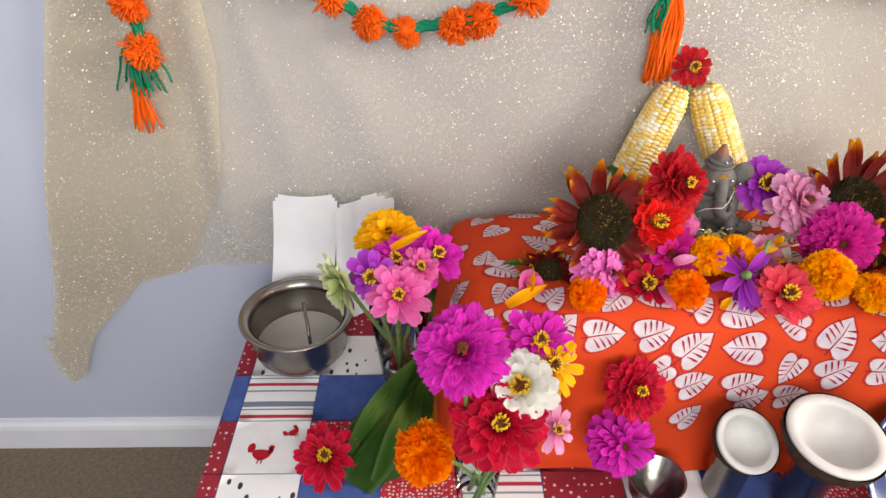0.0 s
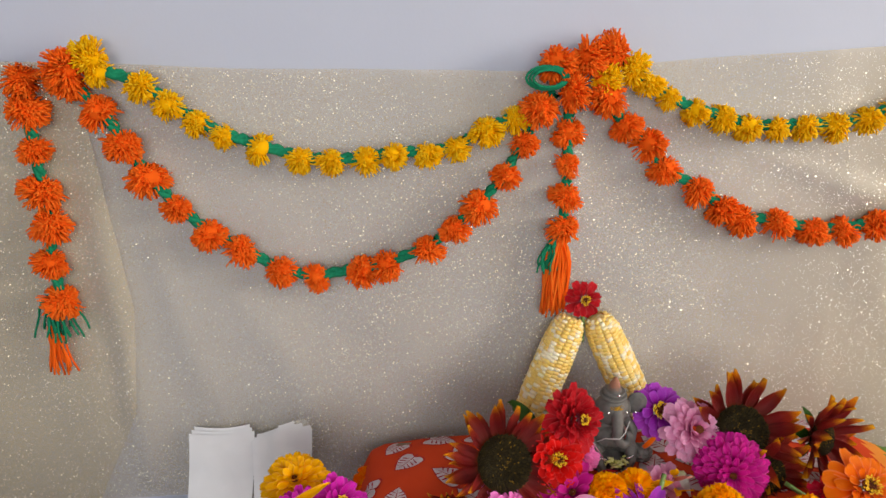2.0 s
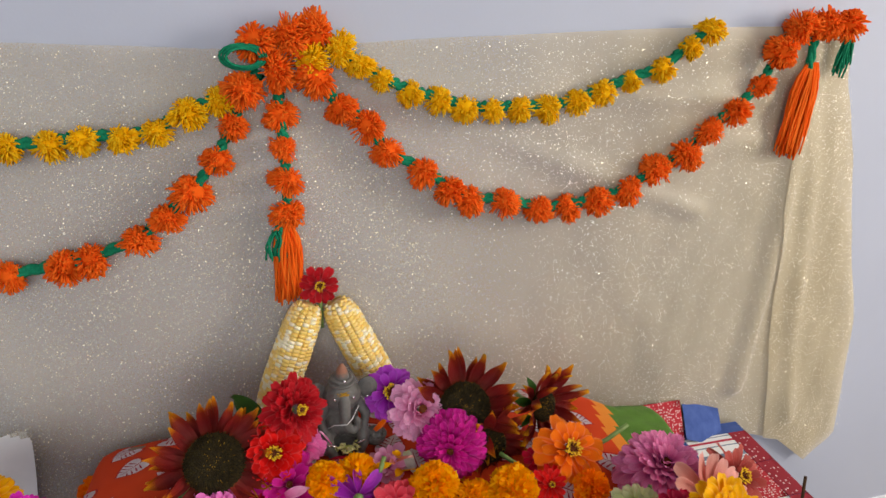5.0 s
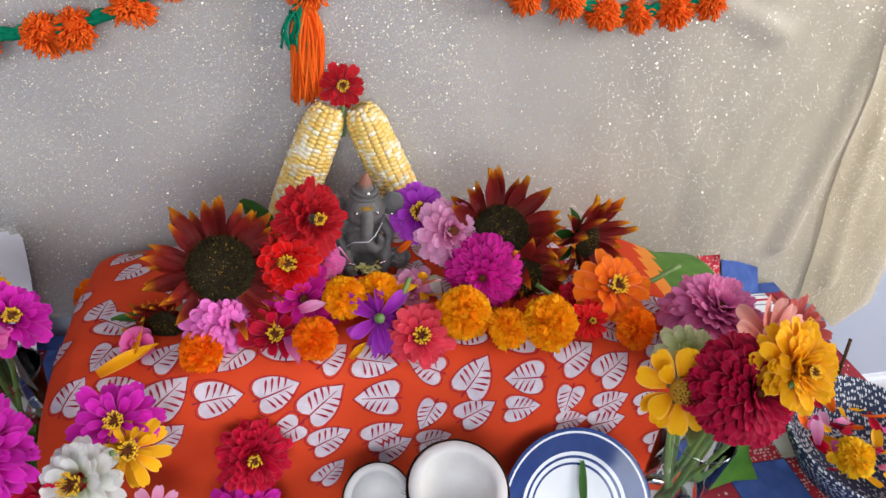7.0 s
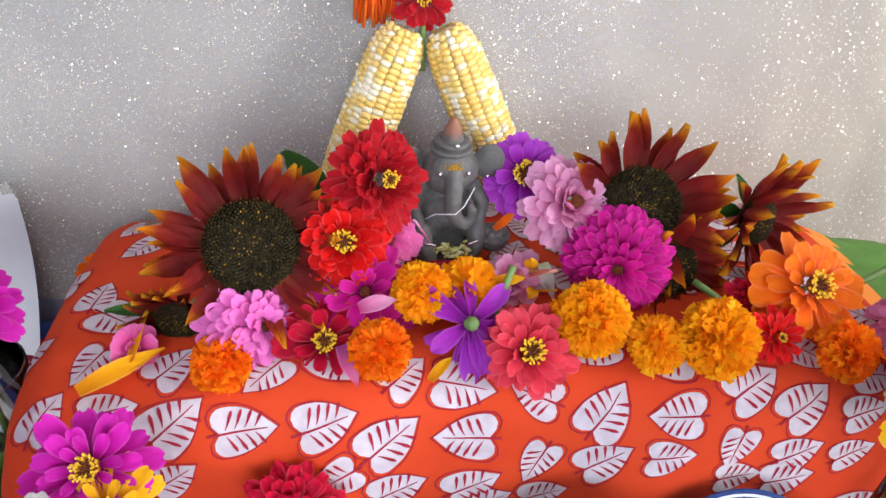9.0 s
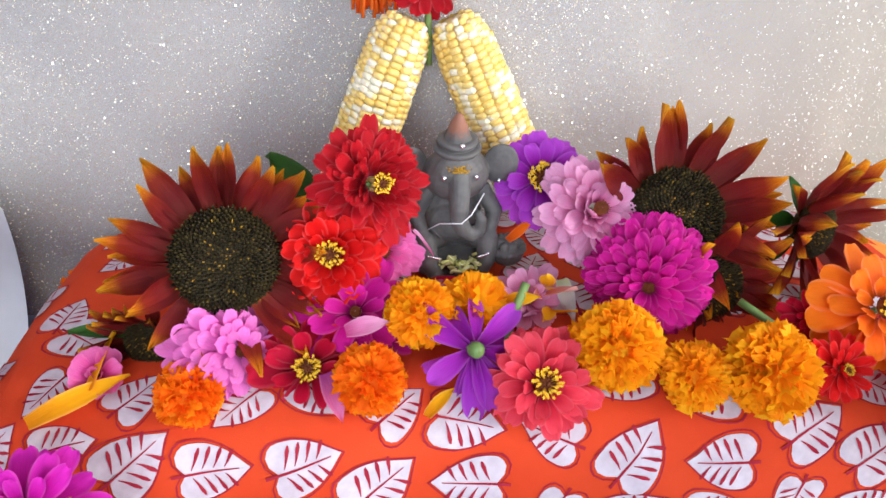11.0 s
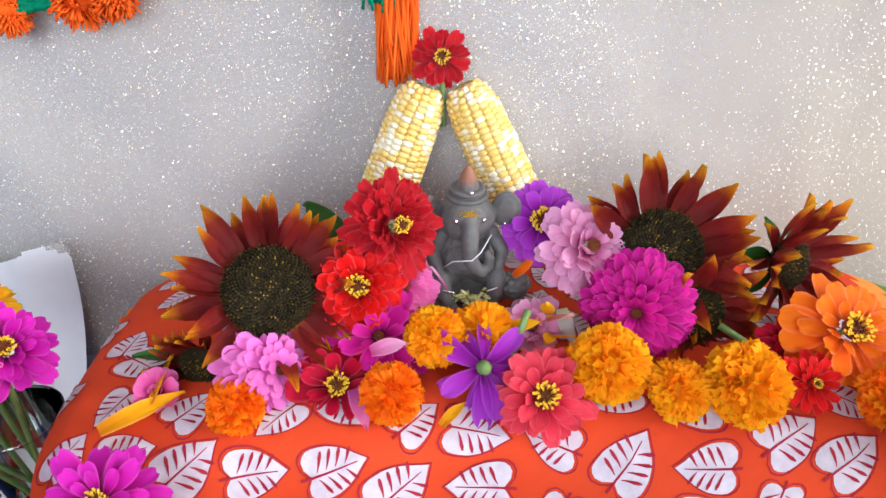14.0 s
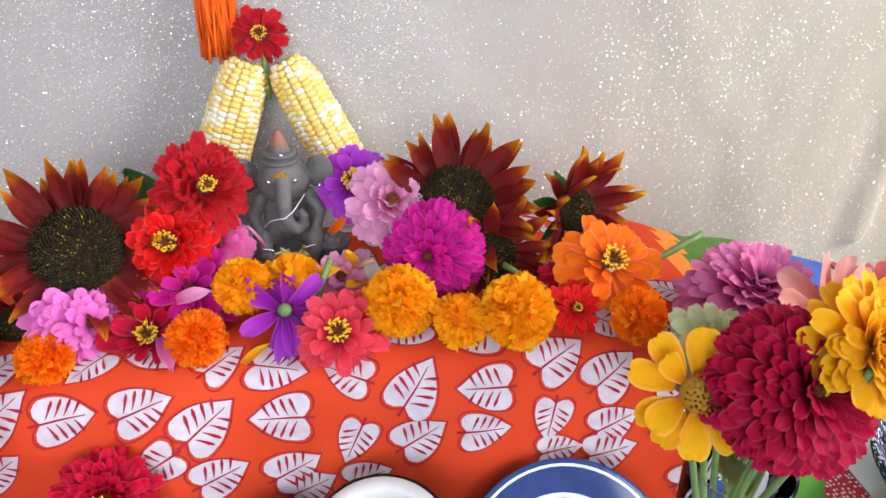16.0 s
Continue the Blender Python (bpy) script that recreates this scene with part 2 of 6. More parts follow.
M_ROOSTER = plain("red_print", (0.40, 0.012, 0.02), (0.50, 0.02, 0.03), 0.85, 80, 900, 0.2)
M_PAPER = plain("white_paper_napkin", (0.80, 0.81, 0.84), (0.86, 0.87, 0.90), 0.9, 20, 600, 0.3)
M_STEEL = plain("stainless_steel", (0.24, 0.22, 0.20), (0.34, 0.31, 0.28), 0.26, 15, 300, 0.05, 1.0)
M_MILK = plain("milky_water", (0.42, 0.40, 0.36), (0.50, 0.48, 0.44), 0.15, 20, 100, 0.02)
M_GLASS = glass_mat()
M_STEM = plain("green_stem", (0.10, 0.19, 0.04), (0.20, 0.30, 0.09), 0.5, 60, 400, 0.2)
M_LEAF = petal_mat("green_leaf", [(0.0, (0.02, 0.07, 0.01)), (0.6, (0.035, 0.11, 0.015)), (1.0, (0.06, 0.16, 0.03))], 0.4, 0.3, 0.35, 0.2)
M_BANANA = petal_mat("betel_leaf_green", [(0.0, (0.02, 0.06, 0.008)), (0.35, (0.028, 0.09, 0.012)), (0.5, (0.12, 0.21, 0.04)), (0.65, (0.025, 0.08, 0.012)), (1.0, (0.10, 0.19, 0.035))], 0.35, 0.3, 0.7, 0.15)
M_CORN = corn_mat()
M_CLAY = clay_mat()
M_SILVER = plain("silver_bead", (0.80, 0.80, 0.82), (0.90, 0.90, 0.90), 0.2, 50, 100, 0.0, 1.0)
M_COCO_FLESH = plain("coconut_flesh", (0.60, 0.58, 0.56), (0.70, 0.68, 0.66), 0.45, 30, 300, 0.15)
M_COCO_SHELL = plain("coconut_shell", (0.035, 0.018, 0.010), (0.09, 0.05, 0.028), 0.8, 200, 500, 0.8)
M_PLATE_BLUE = plain("blue_glaze", (0.015, 0.035, 0.14), (0.03, 0.06, 0.20), 0.15, 20, 200, 0.02)
M_PLATE_WHITE = plain("white_glaze", (0.70, 0.72, 0.74), (0.78, 0.80, 0.82), 0.15, 20, 200, 0.02)
M_BASKET = speck_mat("indigo_white_dashes", (0.02, 0.03, 0.07), (0.65, 0.67, 0.70), 210, 0.36, (1.8, 0.6, 0.6))
M_DARK_EYE = plain("dark_flower_eye", (0.10, 0.022, 0.012), (0.22, 0.07, 0.02), 0.8, 200, 900, 0.5)
M_FLORET = island_mat("yellow_florets", [(0.0, (0.75, 0.36, 0.01)), (1.0, (0.90, 0.62, 0.05))], 0.7, 0.1)
M_SEED = island_mat("dark_seeds", [(0.0, (0.012, 0.009, 0.005)), (0.6, (0.035, 0.025, 0.010)), (0.93, (0.055, 0.040, 0.012)), (1.0, (0.10, 0.065, 0.015))], 0.6, 0.0)
M_GRAIN = island_mat("pale_grains", [(0.0, (0.55, 0.58, 0.14)), (1.0, (0.85, 0.82, 0.50))], 0.6, 0.0)

P_SUN = petal_mat("sunflower_petal", [(0.0, (0.30, 0.07, 0.015)), (0.16, (0.15, 0.014, 0.010)), (0.45, (0.17, 0.009, 0.010)), (0.72, (0.26, 0.024, 0.010)), (0.86, (0.62, 0.18, 0.010)), (1.0, (0.95, 0.52, 0.02))], 0.5, 0.5, 0.8, 0.30, 0.0)
P_DKRED = petal_mat("dark_red_petal", [(0.0, (0.32, 0.05, 0.09)), (0.3, (0.42, 0.008, 0.015)), (1.0, (0.60, 0.012, 0.022))])
P_RED = petal_mat("bright_red_petal", [(0.0, (0.45, 0.006, 0.006)), (0.4, (0.70, 0.006, 0.006)), (1.0, (0.84, 0.014, 0.012))])
P_CRIMSON = petal_mat("crimson_petal", [(0.0, (0.26, 0.002, 0.015)), (0.5, (0.50, 0.003, 0.030)), (1.0, (0.66, 0.006, 0.045))])
P_WINE = petal_mat("wine_petal", [(0.0, (0.12, 0.002, 0.015)), (0.5, (0.34, 0.002, 0.03)), (1.0, (0.50, 0.004, 0.050))])
P_MAGENTA = petal_mat("magenta_petal", [(0.0, (0.32, 0.004, 0.16)), (0.5, (0.60, 0.006, 0.36)), (1.0, (0.74, 0.03, 0.52))])
P_FUCHSIA = petal_mat("fuchsia_petal", [(0.0, (0.30, 0.002, 0.10)), (0.5, (0.56, 0.004, 0.23)), (1.0, (0.74, 0.020, 0.36))])
P_PURPLE = petal_mat("purple_petal", [(0.0, (0.20, 0.005, 0.20)), (0.4, (0.38, 0.02, 0.46)), (1.0, (0.52, 0.08, 0.66))])
P_PINK = petal_mat("light_pink_petal", [(0.0, (0.55, 0.06, 0.22)), (0.35, (0.80, 0.24, 0.48)), (1.0, (0.88, 0.46, 0.68))])
P_HOTPINK = petal_mat("hot_pink_petal", [(0.0, (0.50, 0.02, 0.16)), (0.4, (0.78, 0.08, 0.36)), (1.0, (0.86, 0.20, 0.50))])
P_ORCHID = petal_mat("orchid_pink_petal", [(0.0, (0.60, 0.10, 0.45)), (0.5, (0.84, 0.17, 0.56)), (1.0, (0.95, 0.27, 0.68))], pale=0.0)
P_LILAC = petal_mat("lilac_petal", [(0.0, (0.40, 0.05, 0.26)), (0.5, (0.78, 0.17, 0.43)), (1.0, (0.90, 0.31, 0.57))])
P_CORAL = petal_mat("coral_petal", [(0.0, (0.55, 0.015, 0.05)), (0.4, (0.86, 0.040, 0.085)), (1.0, (0.93, 0.095, 0.135))])
P_SALMON = petal_mat("salmon_petal", [(0.0, (0.60, 0.12, 0.08)), (0.5, (0.82, 0.30, 0.25)), (1.0, (0.86, 0.44, 0.38))])
P_BRICK = petal_mat("brick_pink_petal", [(0.0, (0.30, 0.02, 0.02)), (0.5, (0.45, 0.06, 0.05)), (1.0, (0.55, 0.12, 0.10))])
P_ORANGE = petal_mat("orange_petal", [(0.0, (0.60, 0.08, 0.005)), (0.4, (0.92, 0.15, 0.003)), (1.0, (1.0, 0.23, 0.006))])
P_YELLOW = petal_mat("yellow_petal", [(0.0, (0.72, 0.26, 0.002)), (0.4, (0.94, 0.44, 0.003)), (1.0, (1.0, 0.54, 0.008))])
P_WHITE = petal_mat("white_petal", [(0.0, (0.55, 0.60, 0.30)), (0.4, (0.84, 0.84, 0.76)), (1.0, (0.90, 0.89, 0.86))])
P_LIME = petal_mat("pale_green_petal", [(0.0, (0.30, 0.42, 0.10)), (0.5, (0.58, 0.68, 0.28)), (1.0, (0.72, 0.78, 0.48))])
MG_GOLD = island_mat("golden_marigold", [(0.0, (0.98, 0.32, 0.001)), (0.5, (1.0, 0.42, 0.002)), (1.0, (1.0, 0.54, 0.006))], 0.6, 0.4)
M_POLLEN = island_mat("dull_gold_pollen", [(0.0, (0.16, 0.08, 0.01)), (1.0, (0.55, 0.30, 0.03))], 0.7, 0.0)
MG_ORANGE = island_mat("orange_marigold", [(0.0, (0.95, 0.15, 0.001)), (0.5, (1.0, 0.23, 0.002)), (1.0, (1.0, 0.34, 0.006))], 0.6, 0.4)
MG_YELLOW = island_mat("yellow_marigold", [(0.0, (0.86, 0.42, 0.004)), (0.5, (0.92, 0.56, 0.01)), (1.0, (0.94, 0.66, 0.03))], 0.6, 0.42)

# ---------------------------------------------------------------- building tools


def mesh_of(name, verts, faces, material, smooth=True, uvs=None):
    me = bpy.data.meshes.new(name)
    me.from_pydata([tuple(map(float, v)) for v in verts], [], faces)
    for m in (material if isinstance(material, (list, tuple)) else [material]):
        me.materials.append(m)
    if smooth:
        me.shade_smooth()
    if uvs is not None:
        layer = me.uv_layers.new(name="UVMap")
        for loop in me.loops:
            layer.data[loop.index].uv = uvs[loop.vertex_index]
    me.update()
    return me


def from_bm(name, bm, material, smooth=True):
    me = bpy.data.meshes.new(name)
    bmesh.ops.recalc_face_normals(bm, faces=bm.faces)
    bm.to_mesh(me)
    bm.free()
    for m in (material if isinstance(material, (list, tuple)) else [material]):
        me.materials.append(m)
    if smooth:
        me.shade_smooth()
    return me


def thing(name, label, category, group="", kind="", m=None, data=None):
    ob = tagged(new(name, data), label, category, group, kind)
    if m is not None:
        ob.matrix_basis = m
    return ob


def part(name, data, parent, label="", m=None, kind=""):
    ob = new(name, data)
    ob.parent = parent
    if m is not None:
        ob.matrix_basis = m
    return tagged(ob, label, kind=kind)


class Heap:
    """Gathers loose pieces into one mesh."""

    def __init__(self):
        self.v, self.f, self.u = [], [], []

    def put(self, verts, faces, uvs=None):
        n = len(self.v)
        self.v.extend(verts)
        self.f.extend(tuple(i + n for i in f) for f in faces)
        self.u.extend(uvs if uvs is not None else [(0.5, 0.5)] * len(verts))

    def mesh(self, name, material, smooth=True):
        return mesh_of(name, self.v, self.f, material, smooth, self.u)


def tube(points, radius, sides=6, cap=True):
    """Verts and faces of a tube along points; radius is a number or one for each point."""
    pts = [Vector(p) for p in points]
    rad = radius if isinstance(radius, (list, tuple)) else [radius] * len(pts)
    verts, faces = [], []
    ref = Vector((0.31, 0.17, 0.93)).normalized()
    for i, p in enumerate(pts):
        d = (pts[min(i + 1, len(pts) - 1)] - pts[max(i - 1, 0)]).normalized()
        if abs(d.dot(ref)) > 0.97:
            a = d.cross(Vector((1, 0, 0))).normalized()
        else:
            a = d.cross(ref).normalized()
        b = d.cross(a)
        for k in range(sides):
            w = 2 * math.pi * k / sides
            verts.append(p + rad[i] * (math.cos(w) * a + math.sin(w) * b))
    for i in range(len(pts) - 1):
        for k in range(sides):
            k2 = (k + 1) % sides
            faces.append((i * sides + k, i * sides + k2, (i + 1) * sides + k2, (i + 1) * sides + k))
    if cap:
        faces.append(tuple(range(sides))[::-1])
        faces.append(tuple((len(pts) - 1) * sides + k for k in range(sides)))
    return verts, faces


def lathe(profile, sides=40):
    """Verts and faces of a turned shape; profile of (radius, z)."""
    verts, faces = [], []
    for r, z in profile:
        for k in range(sides):
            w = 2 * math.pi * k / sides
            verts.append((r * math.cos(w), r * math.sin(w), z))
    for i in range(len(profile) - 1):
        for k in range(sides):
            k2 = (k + 1) % sides
            faces.append((i * sides + k, i * sides + k2, (i + 1) * sides + k2, (i + 1) * sides + k))
    return verts, faces


def ball(centre, radii, seg=12, rings=8, turn=None):
    verts, faces = [], []
    c = Vector(centre)
    for i in range(rings + 1):
        th = math.pi * i / rings
        for k in range(seg):
            w = 2 * math.pi * k / seg
            v = Vector((radii[0] * math.sin(th) * math.cos(w), radii[1] * math.sin(th) * math.sin(w), radii[2] * math.cos(th)))
            if turn:
                v = turn @ v
            verts.append(c + v)
    for i in range(rings):
        for k in range(seg):
            k2 = (k + 1) % seg
            faces.append((i * seg + k, (i + 1) * seg + k, (i + 1) * seg + k2, i * seg + k2))
    return verts, faces


def box_mesh(name, size, material, bev=0.004):
    bm = bmesh.new()
    bmesh.ops.create_cube(bm, size=1)
    bmesh.ops.scale(bm, vec=size, verts=bm.verts)
    if bev:
        bmesh.ops.bevel(bm, geom=bm.edges[:], offset=bev, segments=2, affect="EDGES", profile=0.6)
    return from_bm(name, bm, material, False)


def facing(loc, face, spin=0.0):
    """The pose of a flower whose front looks along face."""
    q = Vector(face).normalized().to_track_quat("Z", "Y")
    return Matrix.Translation(loc) @ q.to_matrix().to_4x4() @ Matrix.Rotation(spin, 4, "Z")


# ---------------------------------------------------------------- the room
def slab(name, lo, hi, material, label, category):
    me = box_mesh(name, [b - a for a, b in zip(lo, hi)], material, 0)
    return thing(name, label, category, kind="structure", m=pose(*[(a + b) / 2 for a, b in zip(lo, hi)]), data=me)


# ceiling, side and back walls are unseen, added to enclose and bounce light
X0, X1, Y0, ZC = -1.9, 3.4, -1.8, 2.5
slab("floor", (X0 - 0.1, Y0 - 0.1, -0.1), (X1 + 0.1, WALL_Y + 0.1, 0), M_CARPET, "beige brown short pile carpet floor", "floor")
slab("ceiling", (X0 - 0.1, Y0 - 0.1, ZC), (X1 + 0.1, WALL_Y + 0.1, ZC + 0.1), M_CEIL, "unseen plain white ceiling added to bounce light", "ceiling")
slab("wall_north", (X0 - 0.1, WALL_Y, 0), (X1 + 0.1, WALL_Y + 0.1, ZC), M_WALL, "pale blue grey painted wall behind the altar", "wall")
slab("wall_west", (X0 - 0.1, Y0, 0), (X0, WALL_Y, ZC), M_WALL, "unseen pale blue grey side wall added to bounce light", "wall")


def wall_with_opening(name, axis, at, lo, hi, w0, w1, label):
    """A wall across the given axis, with one opening from w0 to w1 along it and 1.2 to 2.4 m up; joined from four blocks."""
    heap = Heap()
    for a, b, z0, z1 in ((lo, w0, 0, ZC), (w1, hi, 0, ZC), (w0, w1, 0, 1.2), (w0, w1, 2.4, ZC)):
        c = [(x, y, z) for z in (z0, z1) for y in (0, 1) for x in (a, b)]
        vs = [(at + 0.1 * y, x, z) if axis == "x" else (x, at - 0.1 * y, z) for x, y, z in c]
        heap.put(vs, [(0, 1, 3, 2), (4, 6, 7, 5), (0, 4, 5, 1), (2, 3, 7, 6), (0, 2, 6, 4), (1, 5, 7, 3)])
    return thing(name, label, "wall", kind="structure", data=heap.mesh(name, M_WALL, False))


wall_with_opening("wall_east", "x", X1, Y0, WALL_Y, -1.15, 0.05, "unseen pale blue grey wall with an opening for daylight")
# this unseen wall is opened only to let the added fill lamp through
wall_with_opening("wall_south", "y", Y0, X0, X1, -0.8, 1.0, "unseen pale blue grey back wall, opened for a fill lamp")


def baseboard(name, lo, hi):
    heap = Heap()
    prof = [(0, 0), (0.013, 0), (0.013, 0.06), (0.011, 0.07), (0.006, 0.078), (0.004, 0.086), (0, 0.086)]
    vs = [(x, WALL_Y - d, z) for x in (lo, hi) for d, z in prof]
    n = len(prof)
    heap.put(vs, [(i, i + 1, n + i + 1, n + i) for i in range(n - 1)] + [tuple(range(n))[::-1], tuple(range(n, 2 * n))])
    return thing(name, "white painted wooden baseboard along the wall", "baseboard", kind="structure", data=heap.mesh(name, M_TRIM, False))


baseboard("baseboard", X0, X1)

# ---------------------------------------------------------------- table and tablecloth
TABLE_Z, TX0, TX1, TY0, TY1 = 0.46, -0.277, 1.262, 0.34, 1.0
table = thing("low_table", "low dark wooden table under the patchwork tablecloth", "table", m=pose((TX0 + TX1) / 2, (TY0 + TY1) / 2, 0))
part("tabletop", box_mesh("tabletop", (TX1 - TX0 - 0.01, TY1 - TY0 - 0.01, 0.03), M_WOOD), table, m=pose(0, 0, TABLE_Z - 0.02))
leg_mesh = box_mesh("leg", (0.05, 0.05, TABLE_Z - 0.035), M_WOOD)
for sx in (-1, 1):
    for sy in (-1, 1):
        part("leg", leg_mesh, table, m=pose(sx * (TX1 - TX0 - 0.12) / 2, sy * (TY1 - TY0 - 0.12) / 2, (TABLE_Z - 0.035) / 2))


def tablecloth():
    heap = Heap()
    xs = [TX0 + (TX1 - TX0) * i / 30 for i in range(31)]
    ys = [TY0 + (TY1 - TY0) * j / 16 for j in range(17)]
    n = len(ys)
    heap.put([(x, y, TABLE_Z) for x in xs for y in ys], [(i * n + j, (i + 1) * n + j, (i + 1) * n + j + 1, i * n + j + 1) for i in range(30) for j in range(16)])
    rim = [(x, TY0) for x in xs] + [(TX1, y) for y in ys[1:]] + [(x, TY1) for x in xs[-2::-1]] + [(TX0, y) for y in ys[-2:0:-1]]
    k = len(rim)
    rows = []
    for r in range(7):
        d = r / 6
        row = []
        for a, (x, y) in enumerate(rim):
            nx = (1 if x == TX1 else -1 if x == TX0 else 0)
            ny = (1 if y == TY1 else -1 if y == TY0 else 0)
            w = (0.012 * math.sin(a * 0.9) + 0.006 * math.sin(a * 2.1)) * d + 0.008 * min(1, d * 6)
            if ny == 1:
                w = min(w, 0.01)
            row.append((x + nx * w, y + ny * w, TABLE_Z - 0.004 * (d > 0) - 0.17 * d))
        rows.append(row)
    vs = [p for row in rows for p in row]
    heap.put(vs, [(r * k + a, r * k + (a + 1) % k, (r + 1) * k + (a + 1) % k, (r + 1) * k + a) for r in range(6) for a in range(k)])
    cloth = thing("tablecloth", "red, white and blue patchwork cotton tablecloth over the low table", "tablecloth")
    part("backing", heap.mesh("backing", M_BLUE), cloth)
    return cloth


cloth_table = tablecloth()
rng = random.Random(7)
PW, PH = 0.105, 0.087
COL_X = [TX0, TX0 + 0.026] + [TX0 + 0.026 + PW * i for i in range(1, 15)]
COL_X = [x for x in COL_X if x < TX1 - 0.01] + [TX1]
patch_kinds = {"b": M_BLUE, "s": M_STRIPE, "d": M_SPECK, "r": M_REDDOT, "k": M_BANDANA, "w": M_WHITE_COTTON}
patch_rows = ["kdbrskwbrsdkbrskk", "kwrbskdwrkbsrwbkk", "bsbdrwskbdrbskwkk", "kddkbrswdkrbdkrkk", "krkbrswrdbsrkbskk"]
patch_meshes = {}


def patch(col, row, code):
    w = COL_X[col + 1] - COL_X[col]
    key = code + str(round(w, 3))
    if key not in patch_meshes:
        vs, fs = [], []
        for i in range(5):
            for j in range(5):
                u, v = i / 4 - 0.5, j / 4 - 0.5
                puff = 0.0014 - 0.0011 * max(abs(u), abs(v)) * 2
                vs.append((u * (w - 0.0015), v * (PH - 0.0015), puff))
        fs = [(i * 5 + j, (i + 1) * 5 + j, (i + 1) * 5 + j + 1, i * 5 + j + 1) for i in range(4) for j in range(4)]
        vs += [(s * (w - 0.0015) / 2, t * (PH - 0.0015) / 2, -0.001) for s, t in ((-1, -1), (1, -1), (1, 1), (-1, 1))]
        fs += [(0, 20, 26, 25), (20, 24, 27, 26), (24, 4, 28, 27), (4, 0, 25, 28)]
        patch_meshes[key] = mesh_of("patch", vs, fs, patch_kinds[code])
    y = 0.622 + PH * (row - 1) + PH / 2
    x, z, tilt = (COL_X[col] + COL_X[col + 1]) / 2, TABLE_Z + 0.0015, 0
    if row == 5:
        tilt, y, z = 58, 0.9865, TABLE_Z + 0.037
    m = pose(x, y, z, tilt)
    if row == 5 and col == 14:
        m = pose(x, y + 0.003, z - 0.013, 40, 20)
    return part("patch", patch_meshes[key], cloth_table, m=m)


for row, codes in enumerate(patch_rows):
    for col in range(len(COL_X) - 1):
        if not (4 <= col <= 9 and row > 1):
            patch(col, row, codes[col])


for col, code in ((12, "k"), (13, "r"), (14, "b")):
    patch(col, 5, code)


def rooster(x, y, s, turn):
    """A red printed hen: body, arched tail, head, legs, all flat on the cloth."""
    heap = Heap()

    def blob(pts):
        c = [sum(p[0] for p in pts) / len(pts), sum(p[1] for p in pts) / len(pts)]
        vs = [(c[0], c[1], 0)] + [(a, b, 0) for a, b in pts]
        heap.put(vs, [(0, i + 1, (i + 1) % len(pts) + 1) for i in range(len(pts))])

    blob([(0.5 * math.cos(w), 0.32 * math.sin(w) + 0.05 * math.cos(2 * w)) for w in [k * math.pi / 10 for k in range(20)]])
    blob([(0.42 + 0.16 * math.cos(w), 0.42 + 0.17 * math.sin(w)) for w in [k * math.pi / 8 for k in range(16)]])
    blob([(-0.62 + 0.2 * math.cos(w), 0.32 + 0.3 * math.sin(w)) for w in [k * math.pi / 8 for k in range(16)]])
    blob([(0.28, 0.1), (0.56, 0.1), (0.56, 0.42), (0.3, 0.42)])
    blob([(-0.1, -0.6), (-0.04, -0.6), (0.0, -0.25), (-0.08, -0.25)])
    blob([(0.12, -0.6), (0.18, -0.6), (0.14, -0.25), (0.06, -0.25)])
    return part("printed_hen", heap.mesh("printed_hen", M_ROOSTER, False), cloth_table, "red printed hen on white cotton",
                pose(x, y, TABLE_Z + 0.0035, 0, 0, turn) @ Matrix.Scale(s, 4))


rooster(-0.205, 0.652, 0.026, -6)
rooster(-0.168, 0.688, 0.016, 40)

# ---------------------------------------------------------------- the raised altar under the orange cloth
ALTAR_H = 0.205
prof = [(1.002, 0.004), (0.998, 0.05), (0.996, 0.12), (0.990, 0.155), (0.975, 0.176), (0.94, 0.190), (0.87, 0.202), (0.80, 0.210), (0.74, 0.214), (0.705, 0.213), (0.684, 0.207), (0.669, 0.194),
        (0.657, 0.170), (0.648, 0.135), (0.640, 0.09), (0.634, 0.05), (0.629, 0.018), (0.622, 0.008), (0.610, 0.004)]
prof_len = [0.0]
for (a0, b0), (a1, b1) in zip(prof, prof[1:]):
    prof_len.append(prof_len[-1] + math.hypot(a1 - a0, b1 - b0))
top_x = [(0.020, 0.02), (0.034, 0.35), (0.046, 0.70), (0.062, 0.90), (0.085, 0.965), (0.14, 0.99), (0.40, 1.02), (0.62, 1.05), (0.76, 1.01), (0.845, 0.985), (0.90, 0.97), (0.945, 0.94), (0.975, 0.68), (0.995, 0.36), (1.010, 0.10), (1.020, 0.03)]
x_len = [0.0]
for (a0, b0), (a1, b1) in zip(top_x, top_x[1:]):
    x_len.append(x_len[-1] + math.hypot(a1 - a0, (b1 - b0) * ALTAR_H))


